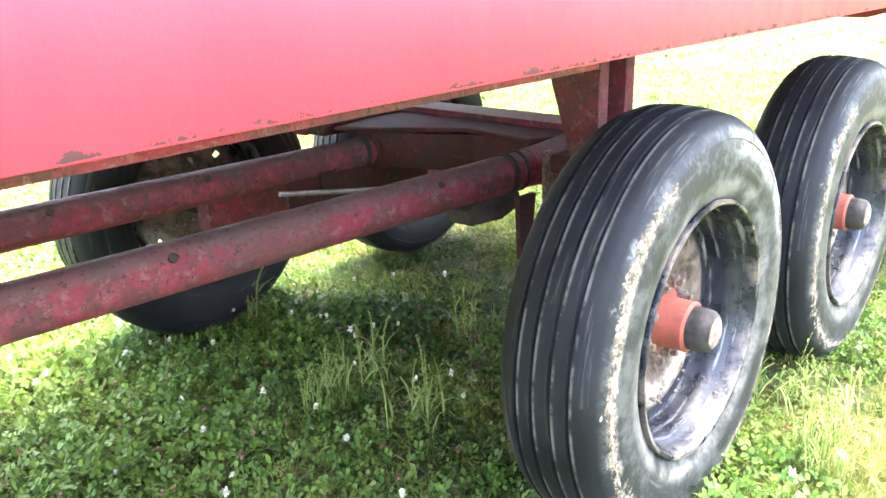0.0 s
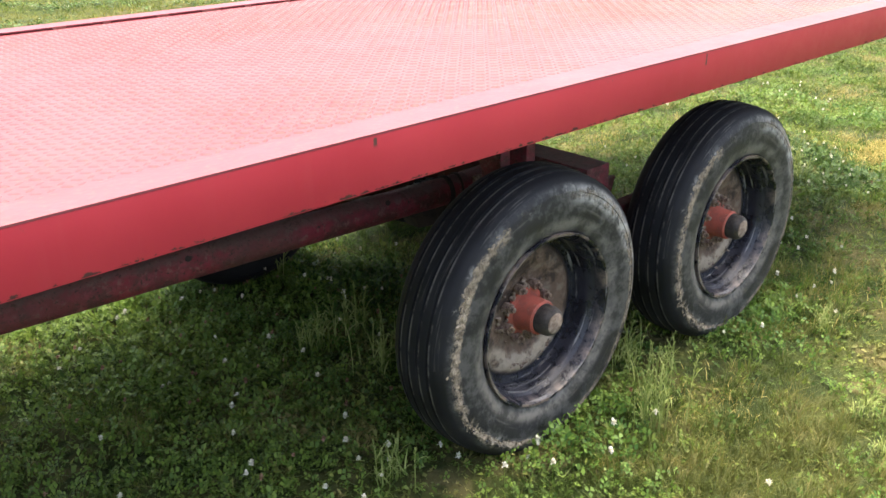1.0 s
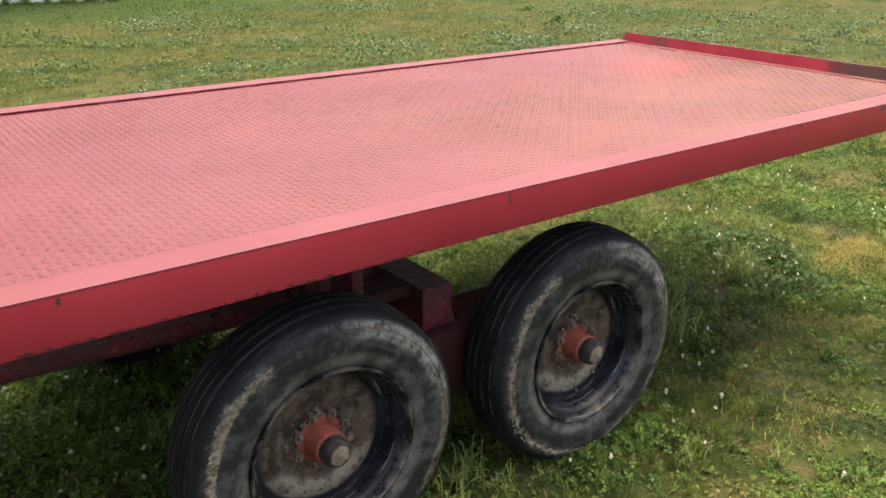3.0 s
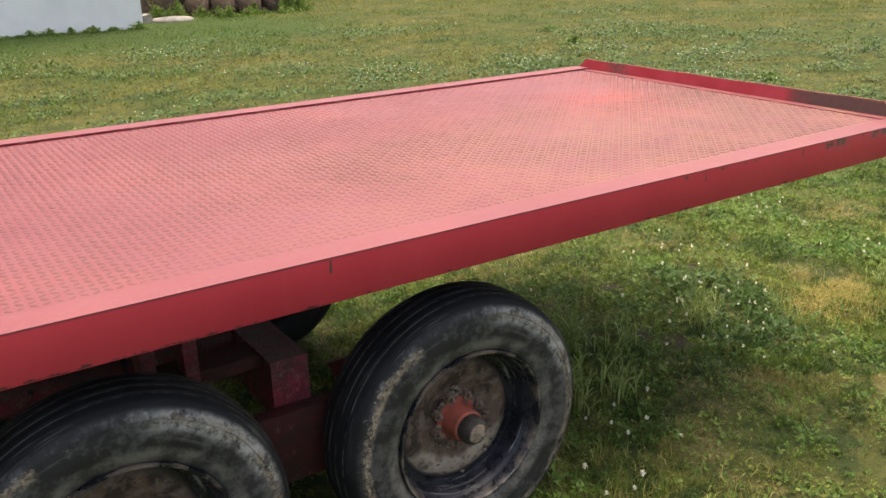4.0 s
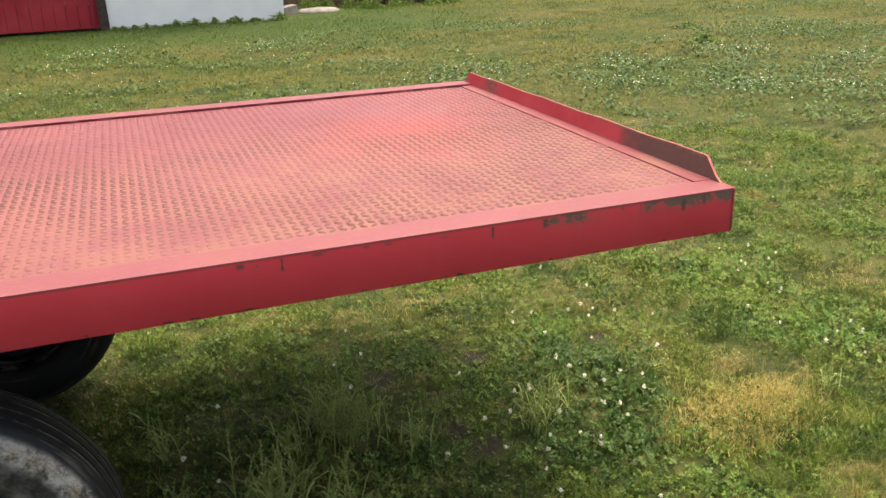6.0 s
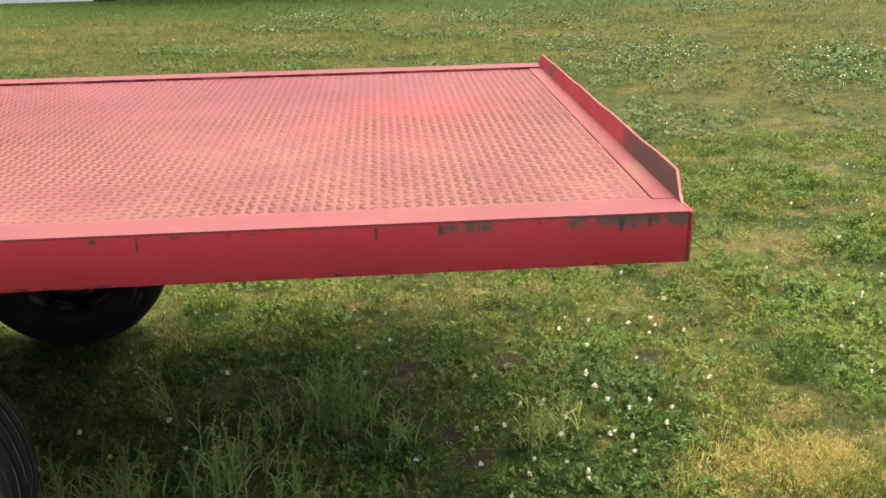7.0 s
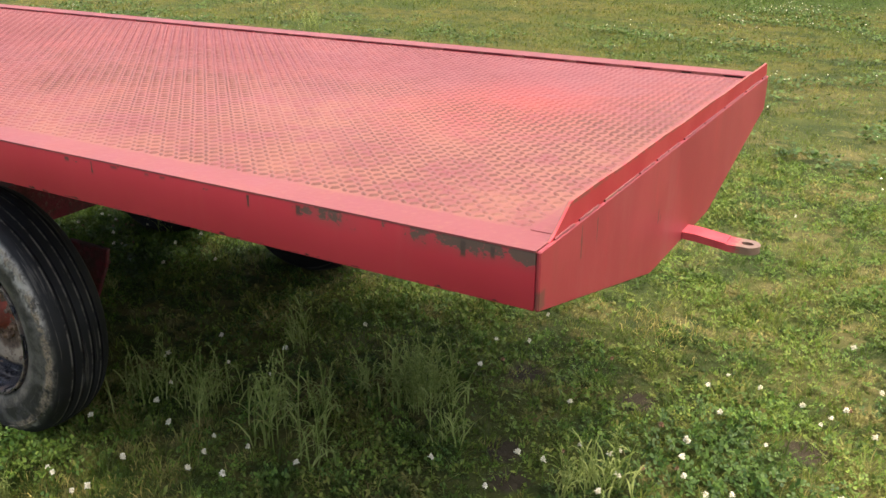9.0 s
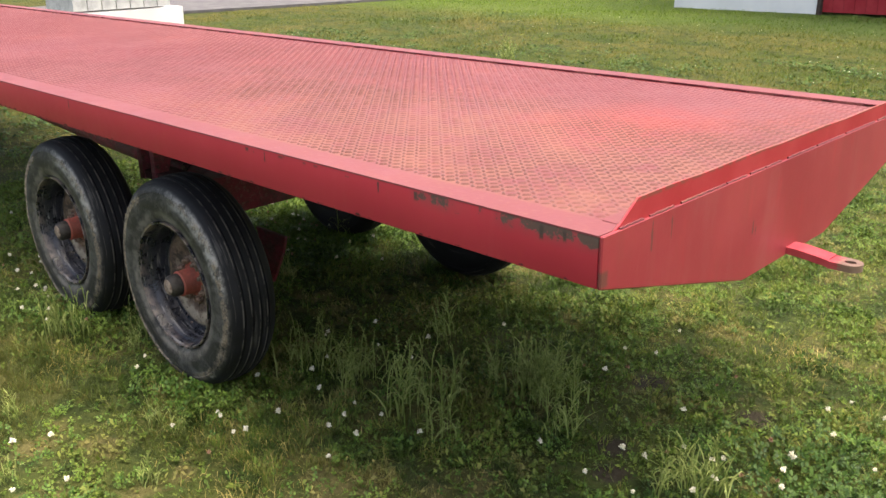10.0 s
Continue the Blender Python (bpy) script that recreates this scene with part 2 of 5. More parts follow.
def mat_hitch():
    """Red hitch bar, worn to brown steel at the eye."""
    m = Nodes("hitch_paint", 0.5, 0.0, 0.5)
    fine, big = m.noise(60, 5, 0.7), m.noise(14, 4)
    col = m.mix(m.ramp(big, 0.35, 0.65), (0.36, 0.030, 0.050), (0.42, 0.060, 0.075))
    worn = m.ramp(m.math("ADD", m.axis(0), m.math("MULTIPLY", m.math("SUBTRACT", fine, 0.5), 0.12)), 0.150, 0.185)
    col = m.mix(worn, col, m.mix(fine, (0.15, 0.085, 0.06), (0.30, 0.22, 0.18)))
    m.color(col)
    m.put("Metallic", m.math("MULTIPLY", worn, 0.4))
    m.bump(fine, 0.2, 0.003)
    return m.mat


def mat_under():
    """Old red paint below the deck, dusty and rusting."""
    m = Nodes("chassis_paint", 0.7)
    a, b, c = m.noise(9, 6, 0.7), m.noise(38, 6, 0.75), m.noise(110, 4, 0.7)
    col = m.mix(m.ramp(a, 0.40, 0.62), (0.235, 0.022, 0.040), (0.105, 0.034, 0.034))
    col = m.mix(m.math("MULTIPLY", m.ramp(m.noise(17, 6, 0.75), 0.50, 0.62), 0.7), col, (0.285, 0.040, 0.062))
    col = m.mix(m.math("MULTIPLY", m.ramp(b, 0.54, 0.62), 0.75), col, (0.25, 0.115, 0.10))
    col = m.mix(m.math("MULTIPLY", m.ramp(m.noise(3, 4), 0.5, 0.65), 0.55), col, (0.085, 0.042, 0.036))
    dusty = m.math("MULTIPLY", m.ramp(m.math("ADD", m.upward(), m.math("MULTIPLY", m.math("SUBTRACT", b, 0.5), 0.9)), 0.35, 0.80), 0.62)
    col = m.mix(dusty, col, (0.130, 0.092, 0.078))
    col = m.mix(m.ramp(c, 0.585, 0.66), col, (0.030, 0.018, 0.015))
    pits = m.math("MULTIPLY", m.ramp(m.noise(30, 6, 0.8), 0.55, 0.60), m.ramp(m.noise(4, 3), 0.36, 0.55))
    col = m.mix(m.math("MULTIPLY", pits, 0.85), col, (0.060, 0.028, 0.020))
    m.color(col)
    m.bump(b, 0.8, 0.008)
    return m.mat


def mat_tyre():
    """Black rubber, greyed and dusty, with a broken ring of dried pale mud on the sidewall."""
    m = Nodes("rubber", 0.62, 0.0, 0.32)
    x, y, z = m.axis(0), m.axis(1), m.axis(2)
    r = m.math("SQRT", m.math("ADD", m.math("MULTIPLY", x, x), m.math("MULTIPLY", z, z)))
    a, b, c = m.noise(5, 5, 0.6), m.noise(38, 6, 0.72), m.noise(120, 4, 0.7)
    col = m.mix(m.ramp(a, 0.35, 0.7), (0.0045, 0.0045, 0.006), (0.013, 0.013, 0.016))
    side = m.math("MULTIPLY", m.ramp(r, 0.436, 0.416), m.ramp(y, -0.03, -0.07))
    dust = m.math("MULTIPLY", side, m.math("ADD", 0.16, m.math("MULTIPLY", m.ramp(m.noise(13, 6, 0.78), 0.44, 0.62), 0.75)))
    col = m.mix(m.math("MULTIPLY", dust, 0.62), col, (0.135, 0.132, 0.126))
    smear = m.math("MULTIPLY", side, m.math("MULTIPLY", m.ramp(m.noise(16, 6, 0.75), 0.56, 0.66), m.ramp(m.noise(4, 3), 0.42, 0.6)))
    col = m.mix(m.math("MULTIPLY", smear, m.ramp(r, 0.36, 0.39)), col, (0.30, 0.285, 0.26))
    bead = m.math("MULTIPLY", side, m.ramp(r, 0.336, 0.308))
    col = m.mix(m.math("MULTIPLY", bead, m.math("ADD", 0.12, m.math("MULTIPLY", m.ramp(m.noise(11, 6, 0.75), 0.42, 0.62), 0.75))), col, (0.175, 0.162, 0.145))
    wave = m.math("ADD", r, m.math("MULTIPLY", m.math("SUBTRACT", m.noise(8, 4, 0.6), 0.5), 0.05))
    scuff = m.math("MULTIPLY", m.math("MULTIPLY", m.ramp(x, 0.02, 0.16), m.ramp(z, 0.02, 0.16)), m.math("MULTIPLY", m.ramp(wave, 0.355, 0.385), m.ramp(wave, 0.438, 0.415)))
    col = m.mix(m.math("MULTIPLY", m.math("MULTIPLY", scuff, side), m.ramp(m.noise(15, 6, 0.75), 0.38, 0.58)), col, (0.34, 0.33, 0.31))
    ring = m.math("MULTIPLY", m.ramp(wave, 0.380, 0.392), m.ramp(wave, 0.422, 0.408))
    arc = m.math("ADD", m.ramp(x, -0.08, -0.26), m.math("MULTIPLY", m.ramp(x, 0.02, 0.2), 0.75))
    mud = m.math("MULTIPLY", m.math("MULTIPLY", ring, side), m.math("MULTIPLY", arc, m.math("MULTIPLY", m.ramp(b, 0.40, 0.54), m.ramp(m.noise(13, 5, 0.65), 0.34, 0.54))))
    col = m.mix(mud, col, m.mix(m.ramp(c, 0.3, 0.7), (0.13, 0.100, 0.070), (0.37, 0.305, 0.225)))
    m.color(col)
    for g in GROOVES:
        d = m.math("ABSOLUTE", m.math("SUBTRACT", y, g - 0.0062))
        line = m.math("MULTIPLY", m.ramp(d, 0.0060, 0.0015), m.math("MULTIPLY", m.ramp(r, 0.440, 0.447), m.ramp(m.noise(9, 5, 0.75), 0.40, 0.58)))
        col = m.mix(m.math("MULTIPLY", line, 0.75), col, (0.15, 0.14, 0.125))
    scrape = m.math("MULTIPLY", m.ramp(m.polar(1.3, 46), 0.57, 0.70), m.ramp(r, 0.29, 0.33))
    col = m.mix(m.math("MULTIPLY", scrape, 0.42), col, (0.15, 0.14, 0.125))
    m.color(col)
    m.put("Roughness", m.math("ADD", m.math("MULTIPLY", a, 0.3), m.math("ADD", m.math("MULTIPLY", mud, 0.3), m.math("SUBTRACT", 0.52, m.math("MULTIPLY", side, 0.16)))))
    m.bump(m.math("ADD", m.math("MULTIPLY", b, 0.5), m.math("MULTIPLY", mud, 2.5)), 0.4, 0.006)
    return m.mat


def mat_rim():
    """Worn blue-black rim with bright scuffs, a dusty brown disc, and pale dried mud lying along the foot of the disc."""
    m = Nodes("rim_paint", 0.4, 0.0, 0.45)
    x, z = m.axis(0), m.axis(2)
    r = m.math("SQRT", m.math("ADD", m.math("MULTIPLY", x, x), m.math("MULTIPLY", z, z)))
    a, b = m.noise(12, 6, 0.7), m.noise(55, 5, 0.7)
    col = m.mix(m.ramp(a, 0.4, 0.65), (0.008, 0.009, 0.014), (0.026, 0.026, 0.036))
    arcs = m.ramp(m.polar(1.6, 70), 0.54, 0.66)
    col = m.mix(m.math("MULTIPLY", arcs, m.math("MULTIPLY", m.ramp(r, 0.19, 0.22), 0.65)), col, (0.27, 0.26, 0.25))
    rusty = m.math("MULTIPLY", m.ramp(r, 0.290, 0.272), m.math("MULTIPLY", m.ramp(r, 0.258, 0.270), m.ramp(a, 0.45, 0.62)))
    col = m.mix(m.math("MULTIPLY", rusty, 0.85), col, (0.21, 0.16, 0.125))
    dirt = m.math("MULTIPLY", m.ramp(r, 0.222, 0.188), m.ramp(a, 0.24, 0.46))
    soil = m.mix(b, (0.052, 0.032, 0.023), (0.195, 0.125, 0.088))
    col = m.mix(dirt, col, m.mix(m.ramp(m.noise(20, 5, 0.7), 0.5, 0.66), soil, (0.17, 0.130, 0.100)))
    col = m.mix(m.math("MULTIPLY", m.math("MULTIPLY", dirt, m.ramp(m.noise(10, 6, 0.75), 0.52, 0.42)), 0.85), col, (0.026, 0.018, 0.015))
    wave = m.math("ADD", r, m.math("MULTIPLY", m.math("SUBTRACT", m.noise(9, 4), 0.5), 0.05))
    low = m.math("MULTIPLY", m.math("MULTIPLY", m.ramp(z, -0.055, -0.105), m.math("MULTIPLY", m.ramp(wave, 0.138, 0.158), m.ramp(wave, 0.216, 0.200))), m.ramp(m.noise(17, 5, 0.7), 0.34, 0.50))
    col = m.mix(m.math("MULTIPLY", low, 0.85), col, m.mix(b, (0.20, 0.16, 0.12), (0.50, 0.42, 0.33)))
    m.color(col)
    rough = m.math("MAXIMUM", dirt, low)
    m.put("Roughness", m.math("ADD", m.math("MULTIPLY", rough, 0.5), m.math("ADD", m.math("MULTIPLY", a, 0.2), 0.18)))
    m.bump(m.math("ADD", b, m.math("MULTIPLY", rough, 0.8)), 0.45, 0.006)
    return m.mat


def mat_flat(name, c1, c2, scale=12, rough=0.7, bump=0.3, metal=0.0, c3=None):
    m = Nodes(name, rough, metal, 0.22)
    a, b = m.noise(scale, 5, 0.65), m.noise(scale * 5, 5, 0.7)
    col = m.mix(m.ramp(a, 0.35, 0.65), c1, c2)
    if c3:
        col = m.mix(m.ramp(b, 0.58, 0.7), col, c3)
    m.color(col)
    m.bump(b, bump, 0.004)
    return m.mat


def drifts(m, col, lush, straw, amount=1.0):
    """Patches a hand to an arm wide that all the low plants share: thick dark green ones and dried-out straw ones."""
    dark = m.math("ADD", m.math("MULTIPLY", m.noise(2.3, 3, 0.6, (1.0, 1.2, 0.0)), 0.6), m.math("MULTIPLY", m.noise(8.5, 3, 0.6, (1.0, 1.2, 0.0)), 0.4))
    dry = m.math("ADD", m.math("MULTIPLY", m.noise(1.7, 4, 0.6, (1.3, 1.0, 0.0)), 0.65), m.math("MULTIPLY", m.noise(6.1, 3, 0.6, (1.0, 1.0, 0.0)), 0.35))
    col = m.mix(m.math("MULTIPLY", m.ramp(dry, 0.515, 0.59), 0.82 * amount), col, straw)
    return m.mix(m.math("MULTIPLY", m.ramp(dark, 0.51, 0.435), 0.92 * amount), col, lush)


def sward(m, k=1.0):
    """Colour of the mown meadow seen from afar: olive and straw drifts, darker moss, lime green by the barn."""
    a, b, c = m.noise(0.45, 5, 0.6), m.noise(1.5, 6, 0.7, (0.75, 1.3, 1.0)), m.noise(6.5, 5, 0.7)
    x, y = m.axis(0), m.axis(1)

    def tone(*rgb):
        return tuple(k * v for v in rgb)
    col = m.mix(m.ramp(a, 0.36, 0.64), tone(0.064, 0.090, 0.013), tone(0.124, 0.114, 0.026))
    col = m.mix(m.math("MULTIPLY", m.ramp(b, 0.50, 0.70), 0.8), col, tone(0.142, 0.122, 0.032))
    col = m.mix(m.math("MULTIPLY", m.ramp(b, 0.49, 0.36), 0.9), col, tone(0.032, 0.054, 0.012))
    col = m.mix(m.math("MULTIPLY", m.ramp(c, 0.5, 0.38), 0.9), col, tone(0.028, 0.046, 0.011))
    col = m.mix(m.math("MULTIPLY", m.ramp(c, 0.55, 0.72), 0.45), col, tone(0.150, 0.140, 0.040))
    lime = m.math("MULTIPLY", m.ramp(y, 13.5, 17.0), m.ramp(x, 7.5, 4.5))
    return m.mix(m.math("MULTIPLY", lime, 0.85), col, m.mix(m.ramp(x, -6.0, -11.0), tone(0.046, 0.084, 0.015), tone(0.100, 0.150, 0.020)))


def mat_ground():
    """Dark soil, thatch and moss between the plants; mown grass tone far off."""
    m = Nodes("turf_soil", 0.95, 0.0, 0.2)
    a, b, c = m.noise(0.45, 5, 0.6), m.noise(3.2, 6, 0.65), m.noise(38, 5, 0.75)
    col = m.mix(m.ramp(a, 0.38, 0.62), (0.058, 0.074, 0.017), (0.100, 0.096, 0.030))
    col = m.mix(m.ramp(b, 0.45, 0.68), col, (0.060, 0.082, 0.018))
    col = m.mix(m.math("MULTIPLY", m.ramp(c, 0.5, 0.75), 0.5), col, (0.130, 0.112, 0.048))
    col = m.mix(m.ramp(c, 0.42, 0.30), col, (0.026, 0.028, 0.011))
    x, y = m.axis(0), m.axis(1)
    col = drifts(m, col, (0.030, 0.046, 0.012), (0.150, 0.128, 0.052), 0.9)
    for at in BARE:
        dx, dy = m.math("SUBTRACT", x, at[0]), m.math("SUBTRACT", y, at[1])
        gap = m.math("ADD", m.math("SQRT", m.math("ADD", m.math("MULTIPLY", dx, dx), m.math("MULTIPLY", dy, dy))), m.math("MULTIPLY", m.math("SUBTRACT", b, 0.5), 0.12))
        col = m.mix(m.ramp(gap, 0.10, 0.05), col, m.mix(c, (0.030, 0.024, 0.015), (0.066, 0.054, 0.034)))
    far = m.ramp(m.math("ADD", m.math("MULTIPLY", x, x), m.math("MULTIPLY", m.math("SUBTRACT", y, 1.0), m.math("SUBTRACT", y, 1.0))), 14.0, 80.0)
    col = m.mix(far, col, sward(m, 0.76))
    m.color(col)
    m.bump(c, 0.8, 0.03)
    return m.mat


def mat_grass():
    m = Nodes("grass_blade", 0.5, 0.0, 0.3)
    a, b = m.noise(0.55, 4, 0.6), m.noise(3.5, 5, 0.65)
    i = m.island()
    green = m.mix(i, (0.115, 0.188, 0.027), (0.225, 0.305, 0.052))
    dry = m.mix(i, (0.23, 0.215, 0.062), (0.38, 0.325, 0.125))
    dryness = m.math("ADD", m.math("ADD", m.math("MULTIPLY", m.ramp(m.axis(1), 0.7, -0.6), 0.22), m.math("MULTIPLY", m.ramp(a, 0.40, 0.70), 0.45)), m.math("MULTIPLY", m.ramp(b, 0.48, 0.72), 0.45))
    pick = m.ramp(m.math("SUBTRACT", dryness, m.math("MULTIPLY", m.math("FRACT", m.math("MULTIPLY", i, 7.31)), 0.8)), -0.18, 0.12)
    col = m.mix(pick, green, dry)
    mott = m.noise(8.5, 3, 0.6)
    col = m.mix(m.math("MULTIPLY", m.ramp(mott, 0.55, 0.40), 0.85), col, (0.050, 0.092, 0.015))
    col = m.mix(m.math("MULTIPLY", m.ramp(mott, 0.57, 0.70), 0.5), col, (0.32, 0.36, 0.095))
    col = drifts(m, col, m.mix(i, (0.040, 0.082, 0.014), (0.090, 0.150, 0.026)), m.mix(i, (0.25, 0.225, 0.072), (0.42, 0.36, 0.145)))
    col = m.mix(m.math("MULTIPLY", m.ramp(m.axis(1), 0.1, -0.5), 0.72), col, m.mix(i, (0.085, 0.098, 0.026), (0.170, 0.165, 0.052)))
    away = m.math("MULTIPLY", m.ramp(m.axis(1), 3.2, 8.0), m.math("SUBTRACT", 1.0, m.math("MULTIPLY", i, 0.22)))
    col = m.mix(away, col, sward(m, 1.95))
    m.color(col)
    m.leafy(col, 0.4)
    return m.mat


def mat_leaf(name, c1, c2, through=0.3, rough=0.5, gloss=0.15):
    m = Nodes(name, rough, 0.0, gloss)
    col = m.mix(m.island(), c1, c2)
    m.color(col)
    m.leafy(col, through)
    return m.mat


def mat_clover():
    """Clover leaves: dark green in thick drifts, yellower in thin turf, with a waxy shine."""
    m = Nodes("clover_leaf", 0.5, 0.0, 0.28)
    i = m.island()
    dark = m.mix(i, (0.036, 0.096, 0.016), (0.150, 0.255, 0.042))
    light = m.mix(i, (0.085, 0.155, 0.023), (0.200, 0.290, 0.048))
    # Clover beyond x -3.3 is kept pale to imitate light reaching under the deck.
    pale = m.math("MAXIMUM", m.ramp(m.noise(2.6, 4, 0.6), 0.44, 0.60), m.ramp(m.axis(0), -3.3, -3.9))
    col = m.mix(pale, dark, light)
    m.color(col)
    m.leafy(col, 0.25)
    return m.mat


def mat_turf():
    """Low leaves in the turf: olive, lime and straw drifts, every leaf a little different."""
    m = Nodes("turf_leaf", 0.55, 0.0, 0.22)
    i = m.island()
    a, b = m.noise(1.1, 4, 0.6), m.noise(6.5, 4, 0.65)
    col = m.mix(m.ramp(a, 0.38, 0.62), m.mix(i, (0.060, 0.115, 0.017), (0.185, 0.270, 0.044)), m.mix(i, (0.092, 0.124, 0.022), (0.270, 0.305, 0.068)))
    col = m.mix(m.math("MULTIPLY", m.ramp(b, 0.54, 0.70), 0.7), col, m.mix(i, (0.16, 0.13, 0.045), (0.40, 0.33, 0.13)))
    col = m.mix(m.math("MULTIPLY", m.ramp(b, 0.49, 0.37), 0.9), col, m.mix(i, (0.024, 0.055, 0.010), (0.090, 0.145, 0.026)))
    col = drifts(m, col, m.mix(i, (0.028, 0.062, 0.011), (0.085, 0.145, 0.025)), m.mix(i, (0.17, 0.145, 0.046), (0.36, 0.30, 0.115)), 0.9)
    m.color(col)
    m.leafy(col, 0.3)
    return m.mat


LUG = mat_deck("lug_paint", 0.0, True)
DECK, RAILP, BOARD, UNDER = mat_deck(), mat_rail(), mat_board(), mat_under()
BORDER, LIP, HITCH = mat_deck("border_paint", 0.14), mat_lip(), mat_hitch()
RUBBER, RIM, SOIL, BLADE = mat_tyre(), mat_rim(), mat_ground(), mat_grass()
# Chassis red darkened as shade for inner members; real grimy brown on the gussets.
GRIMY_SHADED = mat_flat("grimy_shaded_chassis", (0.085, 0.022, 0.022), (0.050, 0.026, 0.022), 9, 0.85, 0.5, 0.0, (0.11, 0.062, 0.048))
HUBRED = mat_flat("hub_red", (0.36, 0.085, 0.058), (0.23, 0.070, 0.052), 22, 0.65, 0.4, 0.0, (0.30, 0.17, 0.12))
CAP = mat_flat("cap_steel", (0.022, 0.019, 0.018), (0.060, 0.052, 0.046), 26, 0.55, 0.4, 0.2, (0.08, 0.06, 0.05))
NUT = mat_flat("nut_rust", (0.105, 0.066, 0.048), (0.30, 0.215, 0.165), 60, 0.8, 0.5)
DARK = mat_flat("black_iron", (0.03, 0.026, 0.024), (0.07, 0.05, 0.042), 14, 0.8, 0.3)
CRUST = mat_flat("dirt_crust", (0.10, 0.068, 0.050), (0.30, 0.235, 0.185), 34, 0.95, 0.5)
MUD = mat_flat("dried_mud", (0.125, 0.100, 0.073), (0.37, 0.305, 0.228), 38, 0.95, 0.5)
PALEMUD = mat_flat("pale_mud", (0.52, 0.47, 0.39), (0.68, 0.63, 0.55), 40, 0.95, 0.5)
WORN = mat_flat("worn_steel", (0.30, 0.25, 0.22), (0.42, 0.36, 0.32), 40, 0.45, 0.3, 0.6)
CLOVER, TURF = mat_clover(), mat_turf()
ROSETTE = mat_leaf("plantain_leaf", (0.070, 0.120, 0.018), (0.210, 0.260, 0.050), 0.25, 0.5, 0.25)
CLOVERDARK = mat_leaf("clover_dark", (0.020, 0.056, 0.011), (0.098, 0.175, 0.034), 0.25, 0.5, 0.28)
STRAW = mat_leaf("dry_straw", (0.32, 0.265, 0.080), (0.54, 0.455, 0.17), 0.25, 0.7)
PETAL = mat_leaf("clover_petal", (0.68, 0.64, 0.50), (0.86, 0.83, 0.72), 0.25, 0.7)
WITHER = mat_leaf("withered_petal", (0.20, 0.10, 0.055), (0.38, 0.24, 0.17), 0.15, 0.8)
TUFT = mat_leaf("seed_grass", (0.140, 0.210, 0.045), (0.42, 0.47, 0.17), 0.4)
SHRUB = mat_leaf("brush_leaf", (0.075, 0.140, 0.028), (0.23, 0.31, 0.085), 0.45)
WHITEWASH = mat_flat("white_wall", (0.70, 0.71, 0.73), (0.78, 0.79, 0.80), 0.8, 0.8, 0.15)
BARNRED = mat_flat("barn_red", (0.30, 0.020, 0.030), (0.36, 0.035, 0.045), 3, 0.75, 0.3)
ROOFTIN = mat_flat("roof_tin", (0.30, 0.30, 0.31), (0.40, 0.39, 0.38), 4, 0.5, 0.2, 0.5)
BARK = mat_flat("bark", (0.062, 0.043, 0.033), (0.135, 0.098, 0.072), 10, 0.95, 0.8, 0.0, (0.05, 0.035, 0.025))
CUTWOOD = mat_flat("cut_wood", (0.46, 0.38, 0.28), (0.60, 0.53, 0.43), 9, 0.85, 0.3)
PALEBARK = mat_flat("pale_bark", (0.40, 0.36, 0.32), (0.62, 0.58, 0.53), 8, 0.9, 0.5, 0.0, (0.16, 0.11, 0.085))
CEMENT = mat_flat("cement", (0.17, 0.155, 0.14), (0.27, 0.25, 0.225), 5, 0.9, 0.4)
GRAVEL = mat_flat("gravel", (0.100, 0.096, 0.104), (0.145, 0.139, 0.144), 3, 0.95, 0.6, 0.0, (0.10, 0.10, 0.085))
GRITTY = mat_flat("grassy_gravel", (0.092, 0.090, 0.070), (0.070, 0.082, 0.034), 0.9, 0.95, 0.6, 0.0, (0.12, 0.115, 0.095))
DRYWEED = mat_leaf("dry_weed", (0.20, 0.21, 0.11), (0.42, 0.40, 0.26), 0.3, 0.7)
BOARDGREY = mat_flat("grey_board", (0.40, 0.40, 0.41), (0.58, 0.58, 0.58), 6, 0.85, 0.3)


# ---- mesh helpers ----
def quads(bm, rings, close=True, ends=False):
    """Joins rings of points (all of one length) into a skin."""
    vs = [[bm.verts.new(p) for p in ring] for ring in rings]
    n = len(vs[0])
    for a, b in zip(vs, vs[1:]):
        for i in range(n if close else n - 1):
            j = (i + 1) % n
            bm.faces.new((a[i], a[j], b[j], b[i]))
    if ends:
        bm.faces.new(vs[0][::-1])
        bm.faces.new(vs[-1])
    return vs


def box(bm, x0, x1, y0, y1, z0, z1):
    v = [bm.verts.new((x, y, z)) for z in (z0, z1) for x, y in ((x0, y0), (x1, y0), (x1, y1), (x0, y1))]
    for f in ((3, 2, 1, 0), (4, 5, 6, 7), (0, 1, 5, 4), (1, 2, 6, 5), (2, 3, 7, 6), (3, 0, 4, 7)):
        bm.faces.new([v[i] for i in f])
    return v


def bevelled(bm, w=0.004, seg=2):
    bmesh.ops.bevel(bm, geom=[e for e in bm.edges if e.is_manifold and e.calc_face_angle(0) > 0.6], offset=w, segments=seg, affect="EDGES", profile=0.6)
    return bm


